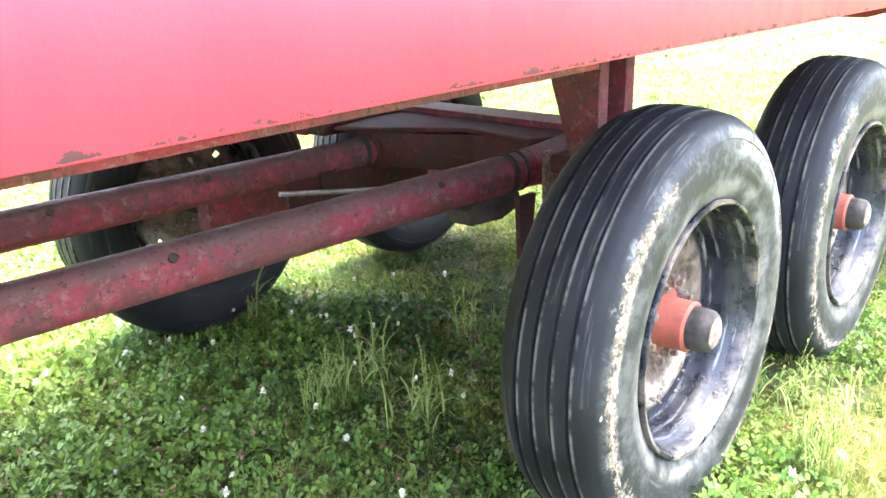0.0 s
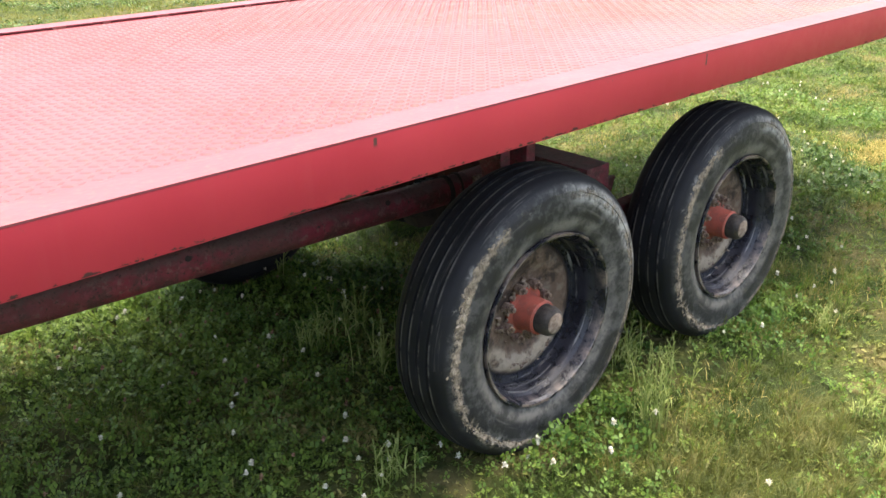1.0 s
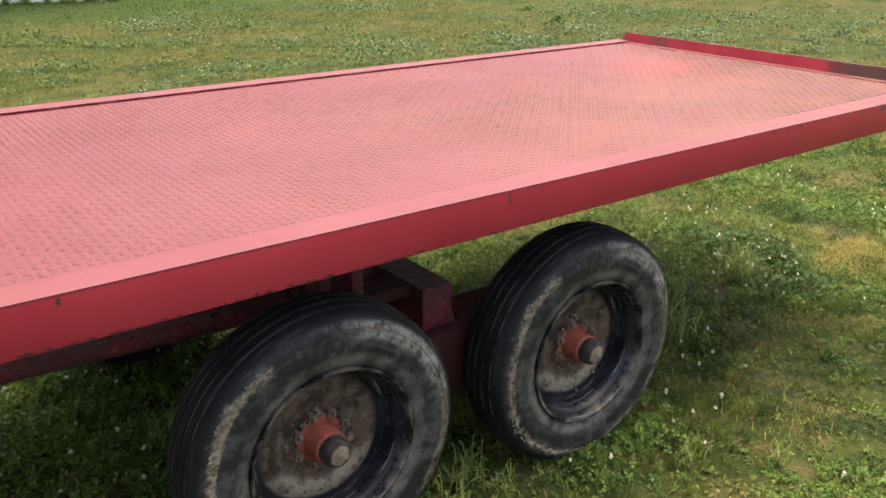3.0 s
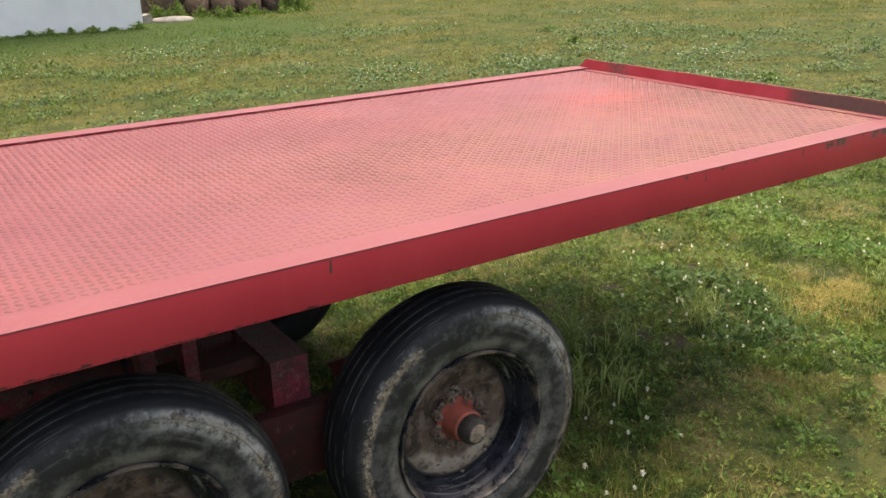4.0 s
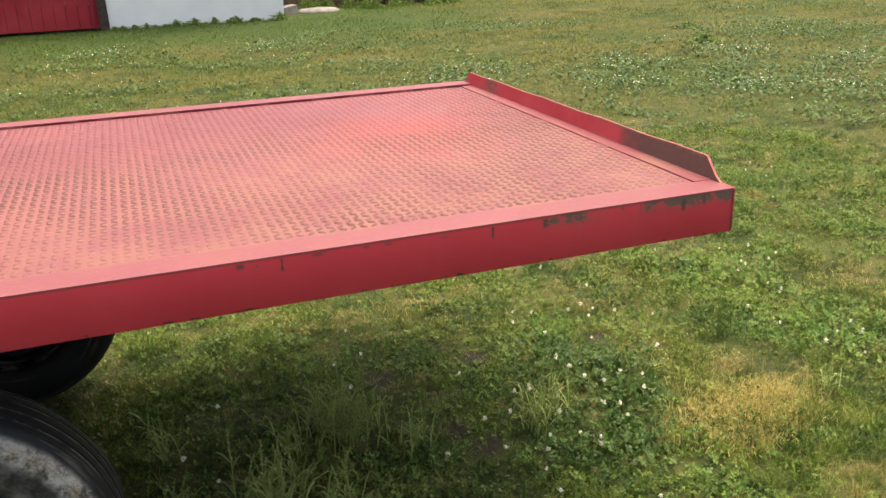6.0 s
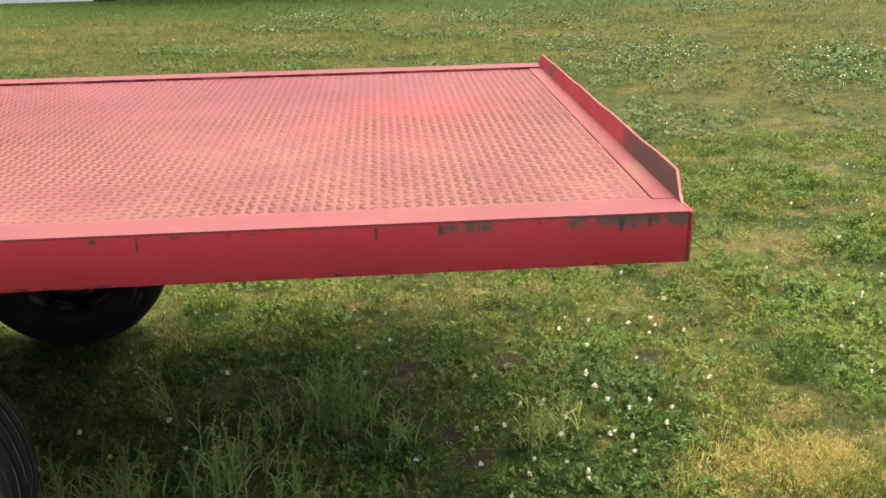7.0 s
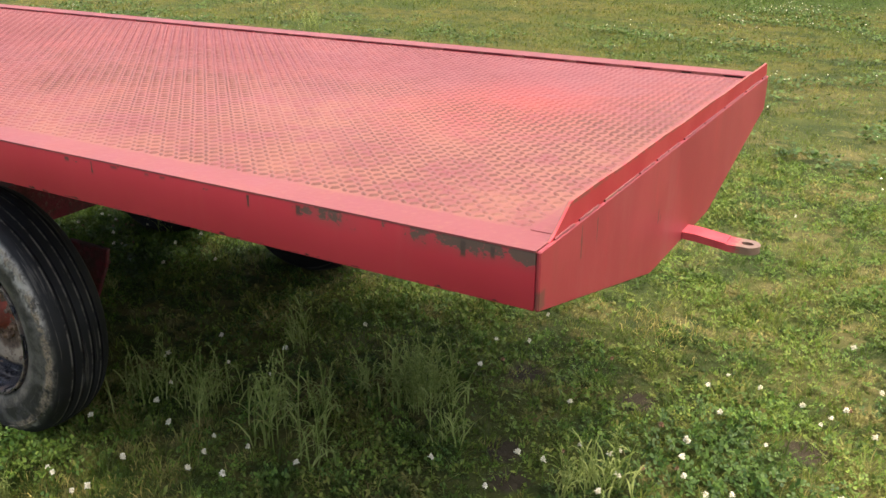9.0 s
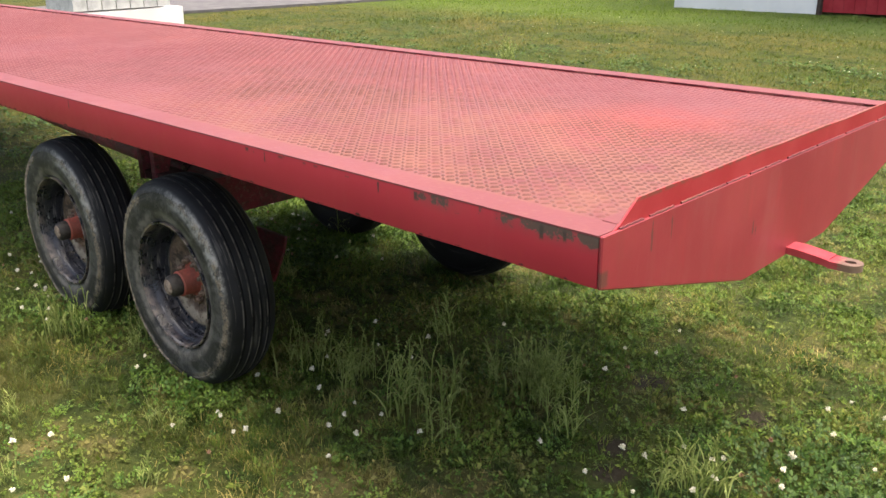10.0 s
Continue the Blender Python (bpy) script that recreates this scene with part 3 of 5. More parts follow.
def prism(bm, outline, axis, a, b):
    """An outline of (u, v) points drawn out along an axis: 'x' takes (y, z), 'y' takes (x, z), 'z' takes (x, y)."""
    put = {"x": lambda u, v, w: (w, u, v), "y": lambda u, v, w: (u, w, v), "z": lambda u, v, w: (u, v, w)}[axis]
    quads(bm, [[put(u, v, w) for u, v in outline] for w in (a, b)], True, True)
    bmesh.ops.recalc_face_normals(bm, faces=bm.faces)
    return bm


def pipe(bm, path, radius, sides=14):
    rings = []
    for i, p in enumerate(path):
        d = (Vector(path[min(i + 1, len(path) - 1)]) - Vector(path[max(i - 1, 0)])).normalized()
        u = d.orthogonal().normalized() if i == 0 else (u - d * u.dot(d)).normalized()
        w = d.cross(u)
        rad = radius[i] if isinstance(radius, (list, tuple)) else radius
        rings.append([Vector(p) + rad * (math.cos(t) * u + math.sin(t) * w) for t in (2 * math.pi * k / sides for k in range(sides))])
    quads(bm, rings, True, True)
    bmesh.ops.recalc_face_normals(bm, faces=bm.faces)
    return bm


def lathe(bm, profile, seg=64, skip=None):
    """Turns (radius, y) points round the y axis. skip(k, i) leaves out cells, for holes."""
    vs = [[bm.verts.new((r * math.cos(a), y, r * math.sin(a))) for r, y in profile] for a in (2 * math.pi * k / seg for k in range(seg))]
    for k in range(seg):
        p, q = vs[k], vs[(k + 1) % seg]
        for i in range(len(profile) - 1):
            if not (skip and skip(k, i)):
                bm.faces.new((p[i], p[i + 1], q[i + 1], q[i]))
    bmesh.ops.remove_doubles(bm, verts=bm.verts, dist=1e-5)
    bmesh.ops.recalc_face_normals(bm, faces=bm.faces)
    return bm


def mesh_of(name, bm, material, smooth=False):
    me = bpy.data.meshes.new(name)
    if smooth:
        for f in bm.faces:
            f.smooth = True
        for e in bm.edges:
            if len(e.link_faces) == 2 and e.calc_face_angle(0) > 0.7:
                e.smooth = False
    bm.to_mesh(me)
    bm.free()
    me.materials.append(material)
    return me


def part(name, bm, material, parent, label="", loc=(0, 0, 0), smooth=False, turn=(0, 0, 0)):
    """One mesh object under a thing or a part, in its parent's own axes."""
    me = bm if isinstance(bm, bpy.types.Mesh) else mesh_of(name, bm, material, smooth)
    ob = new(name, me)
    ob.parent = parent
    ob.matrix_basis = pose(*loc, *turn)
    if label:
        ob["label"] = label
    return ob


def thing(name, bm, material, label, category, loc=(0, 0, 0), smooth=False, kind="", group="", turn=(0, 0, 0)):
    me = bm if isinstance(bm, bpy.types.Mesh) else mesh_of(name, bm, material, smooth)
    ob = new(name, me)
    ob.matrix_basis = pose(*loc, *turn)
    return tagged(ob, label, category, group, kind)


def empty(name, label, category, loc=(0, 0, 0), group="", kind=""):
    ob = new(name)
    ob.location = loc
    return tagged(ob, label, category, group, kind)


def raw_mesh(name, verts, faces, material):
    """A mesh from arrays: verts (n, 3) and faces (m, 3)."""
    me = bpy.data.meshes.new(name)
    me.vertices.add(len(verts))
    me.vertices.foreach_set("co", np.ascontiguousarray(verts, np.float32).ravel())
    me.loops.add(faces.size)
    me.loops.foreach_set("vertex_index", np.ascontiguousarray(faces, np.int32).ravel())
    me.polygons.add(len(faces))
    me.polygons.foreach_set("loop_start", np.arange(len(faces), dtype=np.int32) * faces.shape[1])
    me.update(calc_edges=True)
    me.materials.append(material)
    return me


# ---- ground ----
RNG = np.random.default_rng(7)
LATTICE = RNG.random((256, 256))


def field(x, y, scale, octaves=3):
    """Smooth value noise of arrays, about 0 to 1."""
    out, amp, total = 0.0, 1.0, 0.0
    for o in range(octaves):
        u, v = x * scale + 17.3 * o, y * scale + 9.1 * o
        i, j = np.floor(u).astype(int), np.floor(v).astype(int)
        f, g = u - i, v - j
        f, g = f * f * (3 - 2 * f), g * g * (3 - 2 * g)
        h = lambda a, b: LATTICE[a % 256, b % 256]
        out = out + amp * ((h(i, j) * (1 - f) + h(i + 1, j) * f) * (1 - g) + (h(i, j + 1) * (1 - f) + h(i + 1, j + 1) * f) * g)
        total, amp, scale = total + amp, amp * 0.5, scale * 2
    return out / total


def relief(x, y):
    near = np.clip(1.5 - np.hypot(x + 1.5, y - 2) / 40, 0, 1)
    return GROUND + ((field(x, y, 0.35) - 0.5) * 0.05 + (field(x + 40, y, 1.7, 2) - 0.5) * 0.042 + (field(x + 11, y + 5, 5.5, 2) - 0.5) * 0.032) * near


def make_ground():
    """One sheet: fine squares near the trailer, coarser ones to the horizon."""
    xs = np.concatenate([[-3000, -600, -150, -60], np.arange(-30, -7, 0.8), np.arange(-7, 4, 0.1), np.arange(4, 30, 0.8), [60, 150, 600, 3000]])
    ys = np.concatenate([[-3000, -600, -150, -40, -15, -6], np.arange(-3, 5, 0.1), np.arange(5, 36, 0.8), [60, 150, 600, 3000]])
    X, Y = np.meshgrid(xs, ys)
    Z = relief(X.ravel(), Y.ravel())
    v = np.c_[X.ravel(), Y.ravel(), Z]
    nx, ny = len(xs), len(ys)
    i = (np.arange(ny - 1)[:, None] * nx + np.arange(nx - 1)).ravel()
    me = raw_mesh("ground", v, np.c_[i, i + 1, i + nx + 1, i + nx], SOIL)
    me.polygons.foreach_set("use_smooth", np.ones(len(me.polygons), bool))
    tagged(new("ground", me), "mown meadow ground with mixed green and dry thatch", "ground", "", "structure")


make_ground()


# ---- the trailer ----
trailer = empty("flatbed_trailer", "red steel flatbed farm trailer with tread plate deck and tandem wheels", "trailer")


def channel(x0, x1, y_face, inward, z_top, height, flange=0.055, web=0.007):
    """A C channel along x whose web faces outward at y_face."""
    s = inward
    o = [(y_face, z_top), (y_face, z_top - height), (y_face + s * flange, z_top - height), (y_face + s * flange, z_top - height + 0.009),
         (y_face + s * web, z_top - height + 0.012), (y_face + s * web, z_top - 0.012), (y_face + s * 0.1, z_top - 0.008), (y_face + s * 0.1, z_top)]
    return bevelled(prism(bmesh.new(), o, "x", x0, x1), 0.0018, 2)


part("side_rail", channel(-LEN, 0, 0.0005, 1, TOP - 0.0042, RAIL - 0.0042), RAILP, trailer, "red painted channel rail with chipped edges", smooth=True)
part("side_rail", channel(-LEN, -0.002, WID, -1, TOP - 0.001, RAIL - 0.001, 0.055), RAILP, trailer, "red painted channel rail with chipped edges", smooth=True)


bm = bmesh.new()
box(bm, -LEN, 0.0, 0.0, 0.098, TOP - 0.004, TOP)
part("deck_border", bevelled(bm, 0.0008, 1), BORDER, trailer, "flat faded red border strip along the deck")
bm = bmesh.new()
box(bm, -LEN, -0.002, WID - 0.1, WID, TOP + 0.0045, TOP + 0.0085)
part("deck_border", bevelled(bm, 0.0012, 1), BORDER, trailer, "faded red border strip standing off the plate on welds")


def deck_plate():
    bm = bmesh.new()
    box(bm, -LEN + 0.06, -0.0592, 0.1030, WID - 0.075, TOP - 0.008, TOP - 0.002)
    return bm


part("deck_plate", deck_plate(), DECK, trailer, "faded pinkish red steel tread plate")


def tread_lugs():
    """Raised bars of the tread plate, set crosswise in turn."""
    p = 0.0272
    nx, ny = int((LEN - 0.2) / p), int((WID - 0.215) / p)
    I, J = (a.ravel() for a in np.meshgrid(np.arange(nx), np.arange(ny)))
    cx, cy = -0.08 - I * p, 0.124 + J * p
    a = np.where((I + J) % 2 == 0, 0.72, -0.72) + RNG.normal(0, 0.03, I.size)
    ca, sa = np.cos(a), np.sin(a)
    h = 0.0042 * (0.30 + 1.25 * field(cx, cy, 1.3)) * RNG.uniform(0.75, 1.2, I.size)
    base = [(-0.0135, 0, 0), (-0.006, -0.0054, 0), (0.006, -0.0054, 0), (0.0135, 0, 0), (0.006, 0.0054, 0), (-0.006, 0.0054, 0), (-0.0080, 0, 1), (0.0080, 0, 1)]
    v = np.empty((I.size, 8, 3))
    for k, (u, w, t) in enumerate(base):
        v[:, k, 0], v[:, k, 1], v[:, k, 2] = cx + u * ca - w * sa, cy + u * sa + w * ca, TOP - 0.0021 + t * h
    f = np.array([(0, 1, 6), (1, 7, 6), (1, 2, 7), (2, 3, 7), (3, 4, 7), (4, 6, 7), (4, 5, 6), (5, 0, 6)])
    faces = (np.arange(I.size)[:, None, None] * 8 + f).reshape(-1, 3)
    return raw_mesh("tread_pattern", v.reshape(-1, 3), faces, LUG)


tagged(part("tread_pattern", tread_lugs(), DECK, trailer), kind="stuff")


# short welds that fill the slot under the far border and the end border
rw = random.Random(21)
bm = bmesh.new()
box(bm, -0.5, 0.5, -0.012, 0.012, -0.005, 0.005)
WELD_ME = mesh_of("weld", bevelled(bm, 0.002, 1), DECK)
for k in range(44):
    ob = part("weld", WELD_ME, DECK, trailer, "", (-0.16 - 0.207 * k + rw.uniform(-0.05, 0.05), WID - 0.089, TOP + 0.002))
    ob.scale = (rw.choice((0.03, 0.05, 0.08, 0.12)), 1, 1)
for y in (0.612, 1.057, 1.505):
    ob = part("weld", WELD_ME, DECK, trailer, "", (-0.0565, y, TOP - 0.0045), turn=(0, 0, 90))
    ob.scale = (rw.uniform(0.04, 0.07), 1, 0.8)

bm = bmesh.new()
box(bm, -0.0575, 0.0, 0.0985, WID - 0.1005, TOP - 0.0025, TOP + 0.0015)
part("end_border", bevelled(bm, 0.001, 1), BORDER, trailer, "flat red border plate, worn pale")

for k in range(13):
    x = -0.35 - 0.72 * k
    bm = bmesh.new()
    o = [(x, TOP - 0.009), (x, TOP - 0.1), (x + 0.045, TOP - 0.1), (x + 0.045, TOP - 0.092), (x + 0.007, TOP - 0.092), (x + 0.007, TOP - 0.017), (x + 0.045, TOP - 0.017), (x + 0.045, TOP - 0.009)]
    part("cross_member", prism(bm, o, "y", 0.012, WID - 0.012), GRIMY_SHADED, trailer)
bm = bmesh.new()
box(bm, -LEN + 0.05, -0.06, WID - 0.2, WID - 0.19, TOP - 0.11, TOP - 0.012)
part("inner_stringer", bm, GRIMY_SHADED, trailer)

bm = bmesh.new()
box(bm, -LEN + 0.05, -3.80, 0.060, 0.072, 1.027, TOP - 0.103)
part("inner_stringer", bm, UNDER, trailer)

# end board with its slanted lower corners, the bent lip on top and the drawbar eye
o = [(0.0, TOP), (0.0, TOP - RAIL), (0.735, 0.855), (1.315, 0.855), (WID, TOP - RAIL), (WID, TOP)]
part("end_board", bevelled(prism(bmesh.new(), o, "x", 0.001, 0.011), 0.003, 1), BOARD, trailer, "red end plate with slanted lower corners and rain streaks")


def end_lip():
    """The lip stands on the end plate and leans a little outward; its near corner is cut off."""
    bm = bmesh.new()
    h = 0.062
    pts = [(0.055, 0.0), (0.082, 0.015), (0.135, h)] + [(0.135 + (1.985 - 0.135) * k / 12, h - 0.006 * k / 12 + 0.002 * math.sin(k * 2.1)) for k in range(1, 13)]
    pts += [(2.03, 0.012), (2.03, 0.0)]
    front = [bm.verts.new((0.0055 + 0.12 * z, y, TOP + z)) for y, z in pts]
    back = [bm.verts.new((-0.0015 + 0.12 * z, y, TOP + z)) for y, z in pts]
    bm.faces.new(front)
    bm.faces.new(back[::-1])
    for i in range(len(pts)):
        j = (i + 1) % len(pts)
        bm.faces.new((front[i], back[i], back[j], front[j]))
    bmesh.ops.recalc_face_normals(bm, faces=bm.faces)
    return bm


part("end_lip", end_lip(), LIP, trailer, "upright red lip along the deck end, rusty at its edge")
rw = random.Random(4)
y = 0.07
while y < 1.98:
    L = min(rw.uniform(0.05, 0.26), 2.02 - y)
    bm = bmesh.new()
    n = max(4, int(L / 0.012))
    pipe(bm, [(0.0075 + 0.0007 * math.sin(k * 1.7), y + L * k / n, TOP + 0.0025 + 0.0009 * math.sin(k * 2.9)) for k in range(n + 1)], [0.0026 + 0.0010 * rw.random() for k in range(n + 1)], 7)
    part("weld_bead", bm, BORDER, trailer, "lumpy weld bead along the end plate", smooth=True)
    y += L + rw.uniform(0.0, 0.05)


def drawbar_eye():
    """A flat bar that dips and ends in a rounded eye with an oblong hole."""
    bm = bmesh.new()
    yc, w, t = 1.055, 0.036, 0.011
    def z(x):
        return 0.872 - 0.014 * max(0.0, min(1.0, (x - 0.04) / 0.12))
    stations = [(-0.25, w), (0.0, w), (0.05, w), (0.1, w), (0.14, w)]
    rings = [[(x, yc - ww, z(x) + t), (x, yc + ww, z(x) + t), (x, yc + ww, z(x) - t), (x, yc - ww, z(x) - t)] for x, ww in stations]
    quads(bm, rings, True, False)
    bm.faces.new([v for v in bm.verts][:4])
    seg = 24
    outer, inner = [], []
    cx = 0.195
    for k in range(seg):
        a = 2 * math.pi * k / seg + math.pi / seg
        ox, oy = cx + w * math.cos(a), yc + w * math.sin(a)
        if math.cos(a) < -0.1:
            ox = 0.14
            oy = yc + w * max(-1, min(1, math.tan(math.pi - a) if abs(math.cos(a)) > 1e-3 else 1)) * (1 if math.cos(a) < 0 else 1)
            oy = yc + max(-w, min(w, w * math.sin(a) / abs(math.cos(a))))
        outer.append((ox, oy))
        inner.append((cx + 0.017 * math.cos(a), yc + 0.0125 * math.sin(a)))
    rings = []
    for zz in (z(0.2) + t, z(0.2) - t):
        rings.append(([bm.verts.new((x, y, zz)) for x, y in outer], [bm.verts.new((x, y, zz)) for x, y in inner]))
    (ot, it), (ob_, ib) = rings
    for k in range(seg):
        j = (k + 1) % seg
        for f in ((ot[k], ot[j], it[j], it[k]), (ob_[j], ob_[k], ib[k], ib[j]), (ot[j], ot[k], ob_[k], ob_[j]), (it[k], it[j], ib[j], ib[k])):
            bm.faces.new(f)
    bmesh.ops.remove_doubles(bm, verts=bm.verts, dist=0.0008)
    bmesh.ops.recalc_face_normals(bm, faces=bm.faces)
    return bm


part("drawbar_eye", drawbar_eye(), HITCH, trailer, "flat red hitch bar with a worn round eye", smooth=True)
bm = bmesh.new()
box(bm, -0.3, -0.004, 0.93, 0.985, 0.862, 0.9)
part("drawbar_brace", bevelled(bm, 0.004, 1), UNDER, trailer)
bm = bmesh.new()
box(bm, -0.3, -0.004, 1.125, 1.165, 0.862, 0.9)
part("drawbar_brace", bevelled(bm, 0.004, 1), UNDER, trailer)

bm = bmesh.new()
box(bm, -3.34, -2.74, 1.318, 1.330, 0.45, 0.585)
part("pole_web", bevelled(bm, 0.003, 1), GRIMY_SHADED, trailer, "rust-brown plate hanging below the pole")
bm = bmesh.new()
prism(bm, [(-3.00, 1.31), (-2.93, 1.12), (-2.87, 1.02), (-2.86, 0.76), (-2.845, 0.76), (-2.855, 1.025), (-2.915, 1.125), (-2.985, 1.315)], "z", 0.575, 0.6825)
part("gusset_web", bm, GRIMY_SHADED, trailer, "rust-brown web closing the throat between the poles")

# running gear: two long pole pipes, collars, the bolster between the wheels, posts, axles
for y0, y1, z0, z1, xc in ((0.845, 0.735, 0.645, 0.640, -3.08), (1.345, 1.33, 0.642, 0.617, -3.02)):
    bm = bmesh.new()
    pipe(bm, [(-LEN + 0.8, y0 + (y0 - y1) * 3.6, z0 + 0.01), (-4.6, y0 + 0.06 * (y0 - y1), z0), (-3.1, y1 + 0.02, z1), (-2.74, y1, z1)], 0.050 if y0 < 1 else 0.046, 20)
    for_hole = (-4.057, -3.353) if y0 < 1 else (-4.02, -3.6)
    pole = part("pole_pipe", bm, UNDER, trailer, "round red steel pole, scuffed and dusty", smooth=True)
    for x, fat in ((xc, 0.0085), (xc + 0.055, 0.004)):
        bm = bmesh.new()
        pipe(bm, [(x - fat, y1 + 0.02, z1), (x + fat, y1 + 0.018, z1)], 0.0555 if y0 < 1 else 0.051, 20)
        part("collar", bm, DARK, pole, "dark clamp collar", smooth=True)
    for x in for_hole:
        bm = bmesh.new()
        yc = y0 + (y1 + 0.02 - y0) * (x + 4.6) / 1.5
        d = Vector((-0.1, -0.75, 0.6)).normalized()
        q = Vector((x, yc, z0 + (z1 - z0) * (x + 4.6) / 1.5))
        pipe(bm, [q + d * 0.046, q + d * 0.0525], 0.009, 10)
        part("bolt_hole", bm, DARK, pole)
bm = bmesh.new()
box(bm, -2.725, -2.6, 0.40, WID - 0.40, 0.52, 0.715)
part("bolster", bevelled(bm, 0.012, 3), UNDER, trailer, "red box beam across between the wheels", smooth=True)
for y in (0.40, WID - 0.43):
    bm = bmesh.new()
    prism(bm, [(-2.725, 0.53), (-2.605, 0.53), (-2.59, 0.30), (-2.74, 0.30)], "y", y - 0.003 if y < 1 else y, y + 0.03)
    part("pivot_plate", bm, UNDER, trailer)
for y in (0.47, WID - 0.62):
    for x in (-3.09, -2.965):
        bm = bmesh.new()
        a, b = (y + 0.002, y + 0.06) if y < 1 else (y + 0.09, y + 0.148)
        prism(bm, [(a, 0.66), (b, 0.66), (y + 0.15, TOP - 0.24), (y + 0.15, TOP - 0.1), (y, TOP - 0.1), (y, TOP - 0.24)], "x", x, x + 0.045)
        part("hanger_post", bevelled(bm, 0.006, 2), UNDER, trailer, "dark red upright channel below the deck", smooth=True)
    bm = bmesh.new()
    prism(bm, [(-3.082, 0.71), (-2.6, 0.71), (-2.6, 0.665), (-3.082, 0.665)], "y", y + 0.01, y + 0.14)
    part("hanger_foot", bevelled(bm, 0.005, 1), GRIMY_SHADED, trailer)
bm = bmesh.new()
prism(bm, [(-2.40, 0.50), (-2.165, 0.50), (-2.19, 0.42), (-2.29, 0.24), (-2.33, 0.22), (-2.36, 0.40)], "y", 0.68, 0.70)
part("gusset_plate", bevelled(bm, 0.004, 1), UNDER, trailer, "tapered dark maroon gusset plate behind the wheel")
for y in (0.68, WID - 0.66):
    x = WHEEL_X[0]
    bm = bmesh.new()
    prism(bm, [(x + 0.03, 0.63), (x + 0.10, 0.63), (x + 0.08, 0.48), (x + 0.04, 0.47)], "y", y - 0.08, y - 0.066)
    part("brake_arm", bm, GRIMY_SHADED, trailer, "narrow rusty brake arm")
for y, z, r in ((0.735, 0.640, 0.056), (1.33, 0.620, 0.070)):
    bm = bmesh.new()
    pipe(bm, [(-2.99, y + 0.014, z), (-2.9, y + 0.005, z + 0.002), (-2.73, y, z + 0.006)], [r - 0.004, r, r + 0.006], 18)
    part("pole_socket", bm, UNDER if y < 1 else GRIMY_SHADED, trailer, "rusty round pole socket", smooth=True)
bm = bmesh.new()
prism(bm, [(-3.06, 1.42), (-3.0, 1.27), (-2.86, 1.05), (-2.90, 0.80), (-2.73, 0.72), (-2.73, 1.46)], "z", 0.684, 0.698)
part("top_gusset", bevelled(bm, 0.004, 1), GRIMY_SHADED, trailer, "dusty brown gusset plate over the pole sockets")
bm = bmesh.new()
prism(bm, [(-3.02, 0.70), (-2.98, 0.70), (-2.965, 0.36), (-3.005, 0.34)], "y", 0.665, 0.677)
part("strap", bevelled(bm, 0.003, 1), NUT, trailer, "dusty flat strap hanging from the pole socket")
bm = bmesh.new()
prism(bm, [(-3.20, 0.56), (-3.12, 0.585), (-2.98, 0.585), (-2.95, 0.53), (-3.05, 0.505), (-3.18, 0.515)], "y", 0.78, 0.86)
part("brake_bracket", bevelled(bm, 0.008, 2), DARK, trailer, "dark greasy bracket below the pole", smooth=True)
bm = bmesh.new()
pipe(bm, [(-3.60, 1.033, 0.655), (-3.30, 0.95, 0.619), (-3.14, 0.906, 0.600)], 0.0065, 8)
part("brake_rod", bm, WORN, trailer, "thin bare steel rod", smooth=True)
for x in WHEEL_X:
    bm = bmesh.new()
    pipe(bm, [(x, 0.2, HUB_Z), (x, 0.47, HUB_Z)], 0.045, 16)
    part("stub_axle", bm, DARK, trailer, smooth=True)
    bm = bmesh.new()
    pipe(bm, [(x, FAR_Y - 0.26, HUB_Z), (x, FAR_Y, HUB_Z)], 0.045, 16)
    part("stub_axle", bm, DARK, trailer, smooth=True)
for y, paint in ((0.345, GRIMY_SHADED), (FAR_Y - 0.29, UNDER)):
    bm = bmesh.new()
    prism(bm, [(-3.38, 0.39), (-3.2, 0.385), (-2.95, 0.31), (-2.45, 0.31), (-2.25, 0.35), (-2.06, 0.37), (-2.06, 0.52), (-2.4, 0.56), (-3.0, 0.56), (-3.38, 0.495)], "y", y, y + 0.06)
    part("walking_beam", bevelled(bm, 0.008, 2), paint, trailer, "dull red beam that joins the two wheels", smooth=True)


def tyre_mesh():
    """Ribbed truck tyre: bulging sidewalls, rounded crown with four grooves; the inner half is the wider one."""
    out = [(0.272, -0.076), (0.277, -0.092), (0.287, -0.099), (0.299, -0.1035), (0.313, -0.108), (0.345, -0.1125), (0.378, -0.1115), (0.402, -0.1065), (0.4035, -0.1085),
           (0.416, -0.1045), (0.431, -0.0950), (0.442, -0.0850), (0.4495, -0.0730)]
    tread = []
    for g in GROOVES:
        for at, deep in ((-0.0048, 0), (-0.0030, 1), (0.0030, 1), (0.0048, 0)):
            y = g + at
            tread.append((0.4600 - 0.0105 * ((y - 0.018) / 0.09) ** 2 - 0.0085 * deep, y))
    inner = [(r, -1.16 * y) for r, y in out[::-1]]
    return mesh_of("tyre", lathe(bmesh.new(), out + tread + inner, 96), RUBBER, True)


